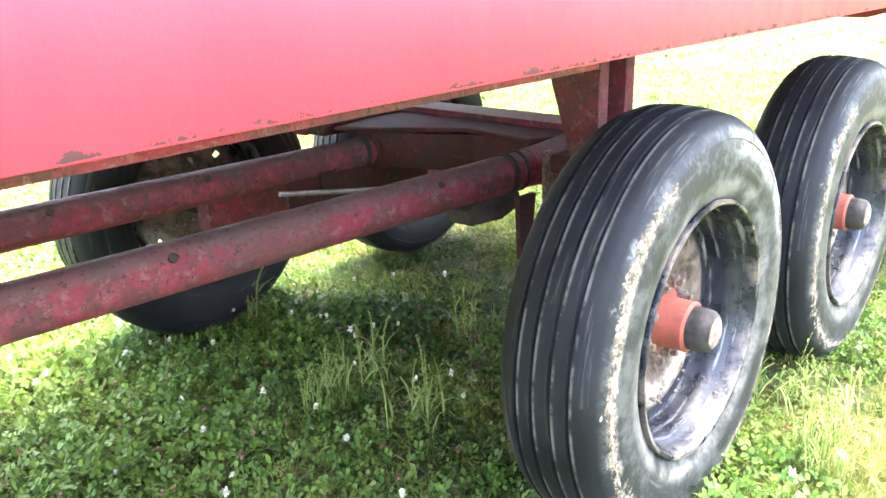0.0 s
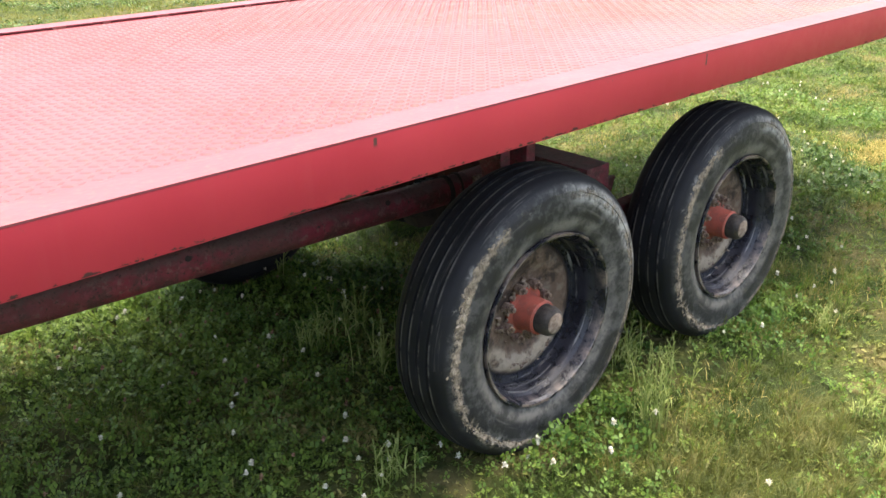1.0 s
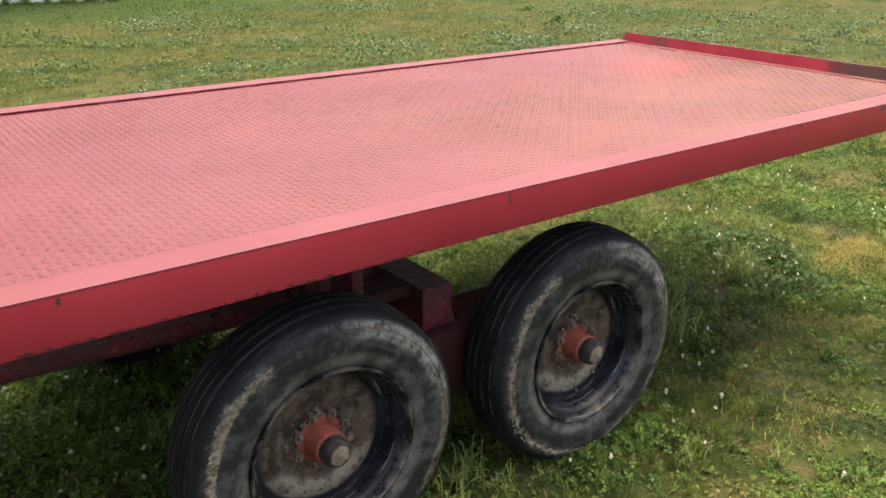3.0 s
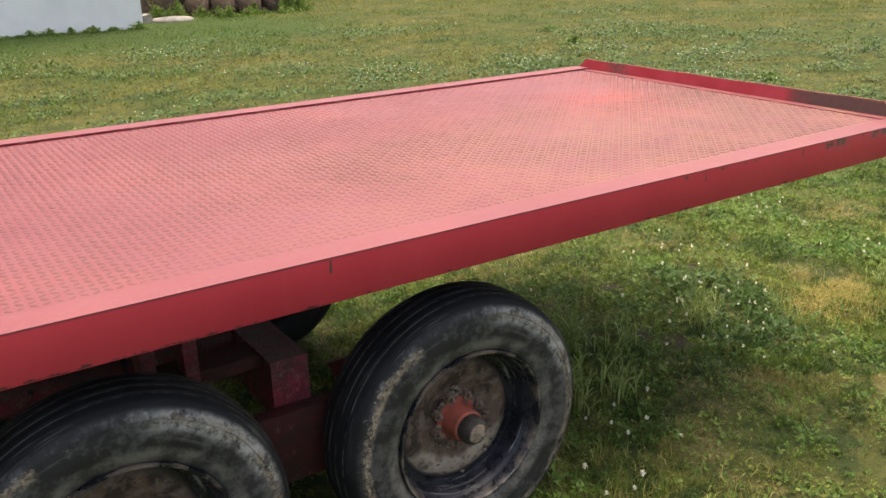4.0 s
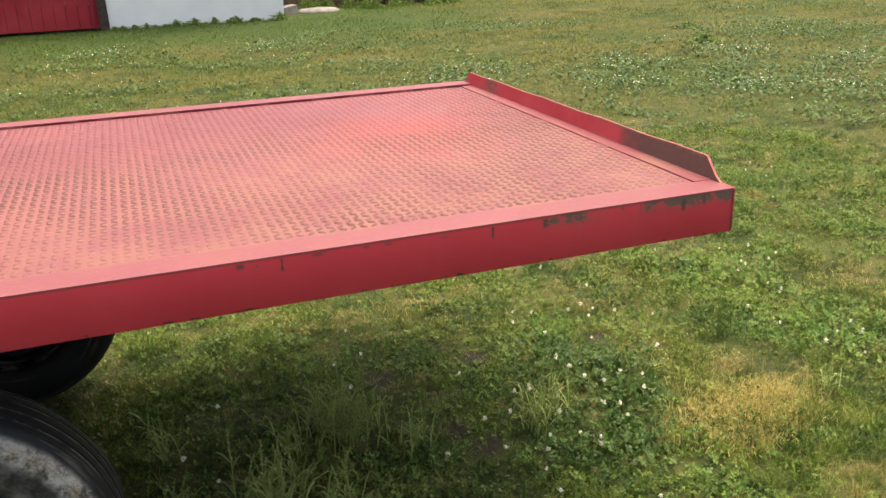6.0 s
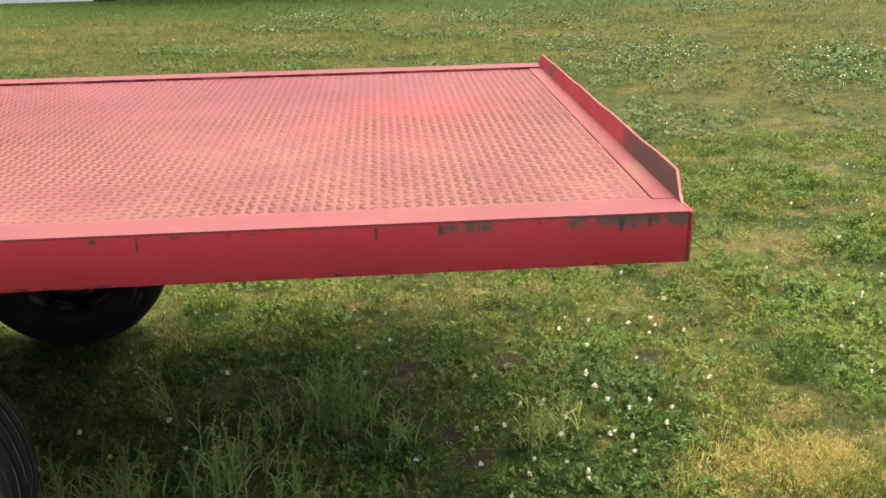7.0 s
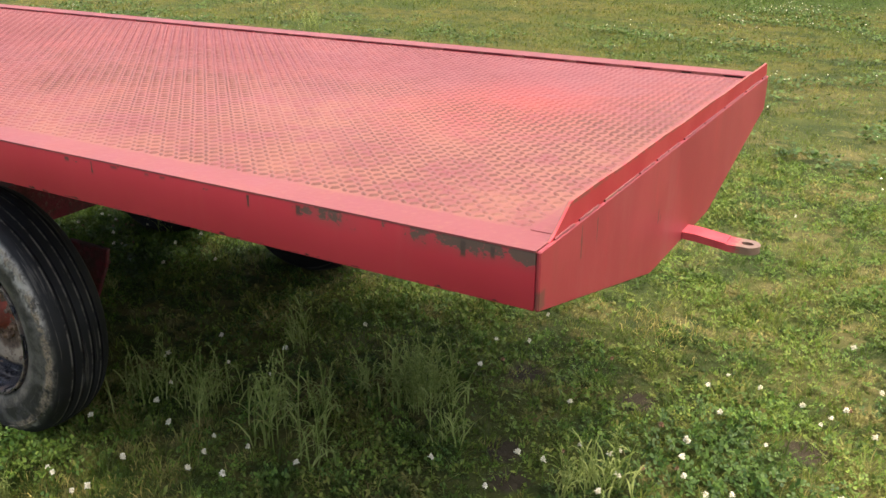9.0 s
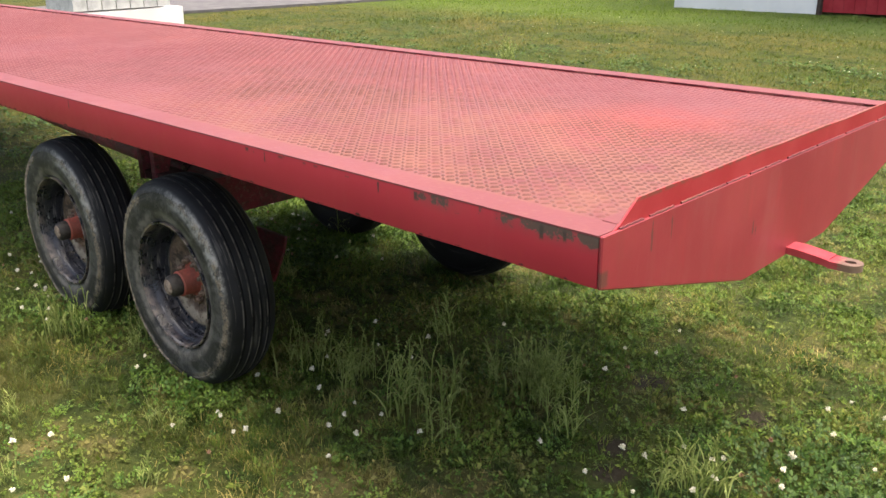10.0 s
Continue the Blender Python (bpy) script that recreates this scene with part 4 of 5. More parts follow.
def rim_mesh(slots):
    """Rim with a rolled flange, stepped well and a deep dished disc; slots: with a hand hole at its foot and two small holes."""
    prof = [(0.2585, -0.066), (0.2650, -0.087), (0.2625, -0.0935), (0.2560, -0.0925), (0.2520, -0.086), (0.2475, -0.060), (0.2440, -0.052), (0.2380, -0.046), (0.2350, -0.020),
            (0.2330, 0.004), (0.2300, 0.012), (0.2150, 0.016), (0.2000, 0.010), (0.1830, 0.004), (0.1630, 0.002), (0.1400, 0.009), (0.1150, 0.018), (0.1050, 0.019), (0.0500, 0.019), (0.03, 0.03), (0.0, 0.03)]
    bm = lathe(bmesh.new(), prof, 60, lambda k, i: slots and (i in (12, 13) and 43 <= k <= 49 or i == 13 and k in (22, 52)))
    bmesh.ops.scale(bm, vec=(1.055, 1.06, 1.055), verts=bm.verts)
    bmesh.ops.translate(bm, vec=(0, -0.008, 0), verts=bm.verts)
    return mesh_of("wheel", bm, RIM, True)


def barrel_mesh():
    return mesh_of("rim_barrel", lathe(bmesh.new(), [(0.2725, -0.066), (0.2560, -0.04), (0.2520, 0.05), (0.2725, 0.075), (0.280, 0.09)], 60), RIM, True)


def hub_mesh():
    return mesh_of("hub", lathe(bmesh.new(), [(0.0, 0.02), (0.078, 0.019), (0.078, 0.010), (0.062, 0.006), (0.056, -0.006), (0.0545, -0.045), (0.0555, -0.058), (0.051, -0.063), (0.0, -0.064)], 32), HUBRED, True)


def cap_mesh():
    return mesh_of("dust_cap", lathe(bmesh.new(), [(0.0, -0.058), (0.0475, -0.060), (0.0475, -0.085), (0.0455, -0.098), (0.040, -0.107), (0.030, -0.1125), (0.013, -0.1145), (0.0, -0.1145)], 28), CAP, True)


def nut_mesh():
    bm = bmesh.new()
    pipe(bm, [(0, 0.02, 0), (0, -0.006, 0)], 0.0165, 6)
    pipe(bm, [(0, 0.02, 0), (0, -0.02, 0)], 0.0085, 8)
    return mesh_of("lug_nut", bm, NUT)


def mud_mesh(seed, a0, a1, n):
    """Lumps of dried pale mud along the shoulder of a tyre, thick in the middle of their arc."""
    rng = random.Random(seed)
    bm = bmesh.new()
    for k in range(n):
        f = rng.random()
        a = math.radians(a0 + (a1 - a0) * f)
        thick = math.sin(math.pi * min(1, max(0, f))) ** 0.6 * (0.55 + 0.45 * math.sin(9 * f + seed))
        r = 0.398 + rng.gauss(0, 0.0080) * (0.35 + thick) + 0.007 * math.sin(14 * f) + 0.004 * math.sin(31 * f + 1)
        s = rng.uniform(0.0024, 0.0085) * (0.5 + 0.7 * thick)
        y = -0.1075 + max(0, r - 0.402) * 0.28
        m = Matrix.Translation((r * math.cos(a), y, r * math.sin(a))) @ Matrix.Rotation(-a, 4, "Y") @ Matrix.Diagonal((1.0, 0.32, rng.uniform(0.8, 2.0), 1))
        ret = bmesh.ops.create_icosphere(bm, subdivisions=1, radius=s, matrix=m)
        for v in ret["verts"]:
            v.co += Vector((rng.uniform(-1, 1), rng.uniform(-1, 1), rng.uniform(-1, 1))) * s * 0.3
    return mesh_of("dried_mud", bm, MUD)


def clod_mesh(seed):
    """A ring of dry dirt lumps stuck round the nuts."""
    rng = random.Random(seed)
    bm = bmesh.new()
    for k in range(46):
        a, r, s = rng.uniform(0, 6.28), 0.070 + 0.060 * rng.random() ** 2.2, rng.uniform(0.005, 0.016)
        m = Matrix.Translation((r * math.cos(a), 0.016 - 0.2 * s, r * math.sin(a))) @ Matrix.Diagonal((1, 0.8, rng.uniform(0.6, 1.2), 1))
        ret = bmesh.ops.create_icosphere(bm, subdivisions=1, radius=s, matrix=m)
        for v in ret["verts"]:
            v.co += Vector((rng.uniform(-1, 1), rng.uniform(-1, 1), rng.uniform(-1, 1))) * s * 0.3
    for k in range(14):
        a, s = rng.uniform(-2.35, -0.75), rng.uniform(0.003, 0.007)
        r = rng.uniform(0.165, 0.190)
        m = Matrix.Translation((r * math.cos(a), 0.006 + rng.uniform(-0.03, 0.008), r * math.sin(a))) @ Matrix.Diagonal((1.3, 1.0, 0.55, 1))
        ret = bmesh.ops.create_icosphere(bm, subdivisions=1, radius=s, matrix=m)
        for v in ret["verts"]:
            v.co += Vector((rng.uniform(-1, 1), rng.uniform(-1, 1), rng.uniform(-1, 1))) * s * 0.3
    return mesh_of("dirt_crust", bm, CRUST)


def cake_mesh():
    """A lumpy shelf of pale mud along the foot of the rim."""
    bm = bmesh.new()
    box(bm, -0.065, 0.115, -0.068, -0.012, -0.232, -0.204)
    bevelled(bm, 0.008, 2)
    bmesh.ops.subdivide_edges(bm, edges=[e for e in bm.edges if e.calc_length() > 0.05], cuts=5, use_grid_fill=True)
    for v in bm.verts:
        v.co.z -= 2.2 * (v.co.x - 0.025) ** 2 * (1 if v.co.z > -0.22 else 0.2) - 0.012 * noise.noise(v.co * 40)
    return mesh_of("mud_cake", bm, PALEMUD, True)


FACE_ME = mesh_of("cap_face", lathe(bmesh.new(), [(0.0, -0.1158), (0.013, -0.1158), (0.0275, -0.1145), (0.033, -0.1118), (0.030, -0.108), (0.0, -0.108)], 28), CRUST, True)
TYRE_ME, RIM_ME, OPEN_RIM_ME, BARREL_ME, HUB_ME, CAP_ME, NUT_ME = tyre_mesh(), rim_mesh(False), rim_mesh(True), barrel_mesh(), hub_mesh(), cap_mesh(), nut_mesh()
for n, x in enumerate(WHEEL_X):
    for side, y, turn in ((0, TYRE_Y, 0), (1, FAR_Y, 180)):
        spin = (0, 301)[n] if side else 0
        wheel = part("wheel", OPEN_RIM_ME if side else RIM_ME, RIM, trailer, "dished bluish-black steel wheel caked with dirt", (x, y, HUB_Z), turn=(0, spin, turn))
        part("tyre", TYRE_ME, RUBBER, wheel, "worn black ribbed tyre with dried mud")
        part("rim_barrel", BARREL_ME, RIM, wheel)
        part("hub", HUB_ME, HUBRED, wheel, "orange-red painted hub", (0, -0.012, 0))
        part("cap_face", FACE_ME, CRUST, wheel, "dusty beige end of the dust cap", (0, -0.012, 0))
        part("dust_cap", CAP_ME, CAP, wheel, "blackened steel dust cap", (0, -0.012, 0))
        if not side:
            tagged(part("dried_mud", mud_mesh(31 + n, 118, 268, 1150 if n == 0 else 480), MUD, wheel, "crumbling ring of dried pale mud"), kind="stuff")
        if side and n == 0:
            part("mud_cake", cake_mesh(), PALEMUD, wheel, "pale dried mud caked in the rim")
        for k in range(8):
            a = math.radians(45 * k + 20)
            part("lug_nut", NUT_ME, NUT, wheel, "", (0.088 * math.cos(a), -0.01, 0.088 * math.sin(a)))
        tagged(part("dirt_crust", clod_mesh(n * 2 + side), NUT, wheel, "dry dirt lumps round the nuts", (0, -0.01, 0)), kind="stuff")


# ---- farm yard behind ----
def barn():
    b = empty("barn", "white-walled barn with a dark red sliding door", "barn", (-4.4, 19.62, 0))
    for x0, x1, z0, z1 in ((-6.65, -2.9, -0.1, 5.2), (2.65, 6.65, -0.1, 5.2), (-2.9, 2.65, 3.6, 5.2)):
        bm = bmesh.new()
        box(bm, x0, x1, 0, 0.25, z0, z1)
        part("wall", bm, WHITEWASH, b, "smooth white painted wall")
    for x in (-6.65, 6.4):
        bm = bmesh.new()
        box(bm, x, x + 0.25, 0.25, 9, -0.1, 5.2)
        part("wall", bm, WHITEWASH, b)
    bm = bmesh.new()
    box(bm, -6.65, 6.65, 9, 9.25, -0.1, 5.2)
    part("wall", bm, WHITEWASH, b)
    bm = bmesh.new()
    prism(bm, [(-0.5, 5.15), (4.6, 8.2), (9.75, 5.15), (9.75, 5.3), (4.6, 8.36), (-0.5, 5.3)], "x", -7.0, 7.0)
    part("roof", bm, ROOFTIN, b, "grey tin gable roof")
    for k in range(22):
        bm = bmesh.new()
        x = -2.86 + 0.247 * k
        box(bm, x, x + 0.24, 0.10, 0.14, 0.03, 3.7)
        part("door_board", bevelled(bm, 0.006, 1), BARNRED, b, "dark red vertical door board")
    bm = bmesh.new()
    prism(bm, [(2.50, -0.02), (2.70, -0.02), (2.62, 3.7), (2.44, 3.7)], "y", -0.06, 0.09)
    part("door_post", bm, DARK, b, "black weathered door post")
    bm = bmesh.new()
    box(bm, -2.93, -2.84, -0.03, 0.10, -0.05, 3.7)
    part("door_post", bm, DARK, b)


barn()


def wood_pile():
    """Upright log rounds with pale tops, a tumble of split wood over them, by the barn."""
    rng = random.Random(5)
    for k, (x, y, r, h) in enumerate(((4.47, 22.2, 0.315, 0.48), (5.12, 22.0, 0.32, 0.52), (5.78, 21.8, 0.33, 0.50))):
        t = empty("log_round", "upright brown log round with a pale sawn top", "log", (x, y, 0), "log rounds by the barn")
        bm = bmesh.new()
        ring = [r * (1 + 0.06 * rng.uniform(-1, 1)) for _ in range(18)]
        quads(bm, [[(ring[i] * s * math.cos(i * math.pi / 9), ring[i] * s * math.sin(i * math.pi / 9), z) for i in range(18)] for s, z in ((1.06, -0.03), (1, 0.1), (0.99, h))], True, True)
        part("bark", bm, BARK, t, smooth=True)
        bm = bmesh.new()
        quads(bm, [[(ring[i] * 0.985 * math.cos(i * math.pi / 9), ring[i] * 0.985 * math.sin(i * math.pi / 9), z) for i in range(18)] for z in (h - 0.01, h + 0.03)], True, True)
        part("sawn_top", bm, CUTWOOD, t)
    for x, y, r in ((2.95, 22.3, 0.26), (3.72, 22.2, 0.27)):
        t = empty("log_round", "dark brown log lying with its sawn end out", "log", (x, y, r + (0.06 if x > 3 else -0.03)), "log rounds by the barn")
        bm = bmesh.new()
        pipe(bm, [(0, 0, 0), (0.1, 0.9, 0)], r, 18)
        part("bark", bm, BARK, t, smooth=True)
        bm = bmesh.new()
        pipe(bm, [(0, -0.012, 0), (0, 0.0, 0)], r * 0.93, 18)
        part("sawn_end", bm, BARK, t)
    kinds = []
    for k in range(6):
        L, r = rng.uniform(0.35, 0.65), rng.uniform(0.055, 0.1)
        bm = bmesh.new()
        pipe(bm, [(-L / 2, 0, 0), (L / 2, 0, 0)], [r, r * rng.uniform(0.7, 1.0)], 5)
        kinds.append(mesh_of("split_log", bm, (CUTWOOD, BARK, PALEBARK, BARK, PALEBARK, BARK)[k]))
    for k in range(110):
        row, col = k // 11, k % 11
        thing("split_log", kinds[rng.randrange(6)], BARK, "split firewood piece on the tumbled stack", "firewood",
              (3.95 + 0.24 * col + rng.uniform(-0.1, 0.1), 22.55 - 0.08 * col + rng.uniform(-0.12, 0.25), 0.08 + 0.125 * row), group="split firewood",
              turn=(rng.uniform(0, 90), rng.uniform(-40, 40) if row > 3 else rng.uniform(-12, 12), rng.uniform(-60, 60)))
    bm = bmesh.new()
    ret = bmesh.ops.create_icosphere(bm, subdivisions=3, radius=0.3)
    for v in bm.verts:
        v.co *= 1 + 0.25 * noise.noise(v.co * 4)
        v.co.z *= 1.15
    thing("stump", bm, BARK, "weathered brown stump beside the firewood", "stump", (6.42, 21.9, 0.22), True)
    bm = bmesh.new()
    outline = [(0.55 * math.cos(a) * (1 + 0.12 * math.sin(3 * a)), 0.5 * math.sin(a) * (1 + 0.1 * math.cos(2 * a))) for a in (i * math.pi / 10 for i in range(20))]
    rings = [[(x * s, y * s, z) for x, y in outline] for s, z in ((1.0, -0.06), (0.97, 0.02), (0.8, 0.06), (0.35, 0.085))]
    quads(bm, rings, True, True)
    thing("rubble_heap", bm, CEMENT, "low pale heap of cement rubble in the grass", "rubble", (3.4, 21.0, 0.0), True)
    bm = bmesh.new()
    box(bm, -0.18, 0.18, -0.13, 0.13, 0, 0.22)
    thing("cement_block", bevelled(bm, 0.02, 2), CEMENT, "grey cement block by the barn corner", "block", (2.62, 20.9, -0.04), turn=(0, -9, 25))


wood_pile()


def tank():
    """Low whitewashed masonry box with a row of grey boards along its top."""
    t = empty("masonry_tank", "low white cement tank with grey boards along its top", "tank", (-16.45, 6.95, 0))
    bm = bmesh.new()
    box(bm, -0.65, 0.65, -1.15, 1.15, -0.1, 0.50)
    part("body", bevelled(bm, 0.02, 2), WHITEWASH, t, "chipped whitewashed cement body")
    for k in range(7):
        bm = bmesh.new()
        y = -1.12 + 0.29 * k
        box(bm, -0.6, 0.62, y, y + 0.27, 0.53, 0.93 - 0.03 * (k % 2))
        part("board", bevelled(bm, 0.008, 1), BOARDGREY, t)


tank()


def gravel(name, outline, label, material, top):
    bm = bmesh.new()
    prism(bm, outline, "z", -0.06, top)
    thing(name, bm, material, label, "road", kind="structure")


gravel("road", [(-21.2, -60), (-20.9, 2), (-20.2, 10), (-19.3, 16), (-17.5, 28), (-14, 60), (-19, 60), (-23, 28), (-25.2, 10), (-26, -60)], "grey gravel farm road", GRAVEL, 0.045)
gravel("track", [(15.2, 38), (13.6, 30), (13.0, 26.4), (15.4, 25.4), (17.6, 27), (19.0, 38)], "pale gravel yard with grass coming through", GRITTY, 0.0)


def brush():
    """A line of rough brush at the end of the meadow: one clump built, then copied."""
    def clump(seed):
        rng = np.random.default_rng(seed)
        n = 2600
        a, r, z = rng.random(n) * 6.283, np.sqrt(rng.random(n)) * 0.95, rng.random(n)
        z = z * 1.15 * (1 - 0.55 * r ** 2) * (0.75 + 0.4 * field(np.cos(a) * r * 2 + seed, np.sin(a) * r * 2, 1.5))
        c = np.c_[r * np.cos(a), r * np.sin(a), z]
        d = rng.normal(0, 1, (n, 3)); d /= np.linalg.norm(d, axis=1)[:, None]
        e = np.cross(d, rng.normal(0, 1, (n, 3))); e /= np.linalg.norm(e, axis=1)[:, None]
        s = (0.03 + 0.04 * rng.random(n))[:, None]
        v = np.stack([c - d * s * 1.6, c + e * s * 0.6, c + d * s * 1.6, c - e * s * 0.6], 1).reshape(-1, 3)
        return raw_mesh("brush_clump", v, np.arange(4 * n).reshape(-1, 4), SHRUB)
    kinds = [clump(11), clump(23), clump(31)]
    rng = random.Random(3)
    for k in range(26):
        f = k / 25
        ob = new("brush_clump", kinds[k % 3])
        ob.matrix_basis = pose(15.5 + 11 * f + rng.uniform(-0.4, 0.4), 24.3 - 8.0 * f + rng.uniform(-0.5, 0.7), -0.05, 0, 0, rng.uniform(0, 360)) @ Matrix.Diagonal((1, 1, rng.uniform(0.7, 1.25), 1))
        tagged(ob, "rough green brush at the meadow's edge", "bush", "brush along the meadow")
    def sprig(seed):
        rng = np.random.default_rng(seed)
        n = 420
        a, r = rng.random(n) * 6.283, np.abs(rng.normal(0, 0.55, n))
        z = rng.random(n) ** 1.4 * np.clip(1.3 - 0.6 * r, 0.2, 1.3)
        c = np.c_[r * np.cos(a), r * np.sin(a), z]
        d = rng.normal(0, 1, (n, 3)) * (1, 1, 0.8) + (0, 0, 0.6); d /= np.linalg.norm(d, axis=1)[:, None]
        e = np.cross(d, rng.normal(0, 1, (n, 3))); e /= np.linalg.norm(e, axis=1)[:, None]
        s = (0.09 + 0.11 * rng.random(n))[:, None]
        v = np.stack([c - d * s, c + e * s * 0.4, c + d * s * 1.4, c - e * s * 0.4], 1).reshape(-1, 3)
        return raw_mesh("weed", v, np.arange(4 * n).reshape(-1, 4), SHRUB)
    sprigs = [sprig(7), sprig(8), sprig(9)]
    weeds = [(3.55 + 0.27 * k, 21.62 - 0.05 * k + rng.uniform(-0.35, 0.2), rng.uniform(0.14, 0.34), rng.uniform(0.10, 0.34)) for k in range(12) if k % 4 != 2]
    weeds += [(7.05, 21.5, 0.42, 0.75), (6.8, 21.5, 0.3, 0.55), (3.3, 22.0, 0.25, 0.3), (3.75, 21.7, 0.25, 0.38)]
    weeds += [(-1.6 + 0.2 * k + rng.uniform(-0.15, 0.15), 19.55, rng.uniform(0.12, 0.3), rng.uniform(0.04, 0.15)) for k in range(19)]
    weeds += [(6.75, 5.6, 0.22, 0.10), (7.6, 10.5, 0.3, 0.13), (8.6, 12.4, 0.25, 0.12)]
    for k, (x, y, wide, high) in enumerate(weeds):
        ob = new("weed", sprigs[k % 3])
        ob.matrix_basis = pose(x, y, -0.04, 0, 0, 40 * k) @ Matrix.Diagonal((wide, wide, high, 1))
        tagged(ob, "leafy green weeds standing above the grass", "weed", "leafy weeds", "stuff")
    straw = clump(41)
    straw.materials.clear()
    straw.materials.append(DRYWEED)
    for k, (x, y) in enumerate(((2.9, 24.6), (3.9, 24.9), (4.9, 25.2), (6.9, 24.6), (7.9, 24.9))):
        ob = new("brush_clump", straw)
        ob.matrix_basis = pose(x, y, -0.04, 0, 0, 70 * k)
        tagged(ob, "tall pale dry weeds behind the firewood", "weed", "pale weeds behind the logs")
    for k, (x, y) in enumerate(((22.3, 18.3), (23.4, 17.2))):
        bm = bmesh.new()
        lathe(bm, [(0.0, -0.55), (0.48, -0.55), (0.56, -0.47), (0.57, 0.0), (0.56, 0.47), (0.48, 0.55), (0.0, 0.55)], 24)
        thing("wrapped_bale", bm, WHITEWASH, "white wrapped hay bale behind the brush", "hay bale", (x, y, 0.52), True, group="bales behind the brush", turn=(0, 0, 40))


brush()

# ---- grass, clover and flowers ----
DRY = [(0.60, 0.56), (0.80, 0.62), (-1.27, -0.21), (-0.30, 2.1), (-2.69, -0.18), (0.70, 0.92), (-1.75, -0.06), (2.1, 1.56), (-1.48, 0.06)]
LUSH = [(-3.20, 0.04), (-1.94, 0.02), (-1.83, 0.06), (0.30, 1.1), (0.0, 0.60), (0.25, 1.0), (1.54, 1.87), (0.1, 1.25), (-2.0, 0.04), (-3.85, 1.3), (-3.8, 2.0), (-2.96, 1.5), (1.5, 1.0)]
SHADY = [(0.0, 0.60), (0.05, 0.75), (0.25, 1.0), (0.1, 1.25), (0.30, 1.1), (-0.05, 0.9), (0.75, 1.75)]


def spots(x, y, places, size):
    out = np.zeros_like(x)
    for a, b in places:
        out = np.maximum(out, np.exp(-((x - a) ** 2 + (y - b) ** 2) / (2 * size ** 2)))
    return out


def scatter(n, x0, x1, y0, y1):
    return RNG.uniform(x0, x1, n), RNG.uniform(y0, y1, n)


def under_wheel(x, y):
    out = np.zeros(x.shape, bool)
    for wx in WHEEL_X:
        for wy in (TYRE_Y, FAR_Y):
            out |= (abs(x - wx) < 0.13) & (abs(y - wy) < 0.1)
    return out


def blades(x, y, height, width, bend, two=True):
    """Blades of grass: a bent strip that ends in a point."""
    n = len(x)
    a, b = RNG.random(n) * 6.283, RNG.random(n) * 6.283
    lean = bend * height * RNG.random(n)
    z = relief(x, y) - 0.004
    wx, wy = np.cos(a) * width / 2, np.sin(a) * width / 2
    lx, ly = np.cos(b) * lean, np.sin(b) * lean
    p = [np.c_[x - wx, y - wy, z], np.c_[x + wx, y + wy, z]]
    if two:
        mx, my, mz = x + lx * 0.35, y + ly * 0.35, z + height * 0.6
        p += [np.c_[mx + wx * 0.8, my + wy * 0.8, mz], np.c_[mx - wx * 0.8, my - wy * 0.8, mz]]
    p.append(np.c_[x + lx, y + ly, z + height * np.sqrt(np.maximum(0.15, 1 - (lean / np.maximum(height, 1e-4)) ** 2 * 0.5))])
    k = len(p)
    v = np.stack(p, 1).reshape(-1, 3)
    f = np.array([(0, 1, 2), (0, 2, 3), (3, 2, 4)]) if two else np.array([(0, 1, 2)])
    return v, (np.arange(n)[:, None, None] * k + f).reshape(-1, 3)


def stack(pieces):
    vs, fs, at = [], [], 0
    for v, f in pieces:
        vs.append(v)
        fs.append(f + at)
        at += len(v)
    return np.concatenate(vs), np.concatenate(fs)


def tussocks(n, per, x0, x1, y0, y1, height):
    """Blades gathered in clumps that lean outward from their middle."""
    cx, cy = scatter(n, x0, x1, y0, y1)
    keep = (RNG.random(n) < np.clip((field(cx + 31, cy + 7, 1.1) - 0.36) * 4, 0, 1)) & ~under_wheel(cx, cy)
    cx, cy = cx[keep], cy[keep]
    size = RNG.uniform(0.5, 1.3, len(cx)) * (0.55 + 0.9 * field(cx + 3, cy, 0.6))
    x, y, s = np.repeat(cx, per), np.repeat(cy, per), np.repeat(size, per)
    ox, oy = RNG.normal(0, 0.016, len(x)) * s, RNG.normal(0, 0.016, len(x)) * s
    v, f = blades(x + ox, y + oy, height * s * RNG.uniform(0.5, 1.15, len(x)), RNG.uniform(0.002, 0.0042, len(x)), 0.75)
    v = v.reshape(len(x), 5, 3)
    for k, r in ((2, 0.6), (3, 0.6), (4, 1.9)):
        v[:, k, 0] += ox * r
        v[:, k, 1] += oy * r
    return v.reshape(-1, 3), f


def clump(x, y):
    """Where the turf stands thick (1) and where it lies open (0)."""
    return np.clip((field(x + 70, y + 20, 3.1, 3) - 0.37) * 5.5, 0, 1)


def canopy(x, y):
    """Height of the low growth: mounds and hollows a hand's width across."""
    m = 0.6 * field(x + 9, y, 2.3, 2) + 0.4 * field(x + 2, y + 8, 7.5, 2)
    return 0.004 + 0.105 * np.clip((m - 0.30) * 1.75, 0, 1) ** 1.8 * (0.18 + 1.0 * clump(x, y))


def deck_shade(x, y):
    """Mask under the deck where thinned grass and darker clover imitate its shade."""
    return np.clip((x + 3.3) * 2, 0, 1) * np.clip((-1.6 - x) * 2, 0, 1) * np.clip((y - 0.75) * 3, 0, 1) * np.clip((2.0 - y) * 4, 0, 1)


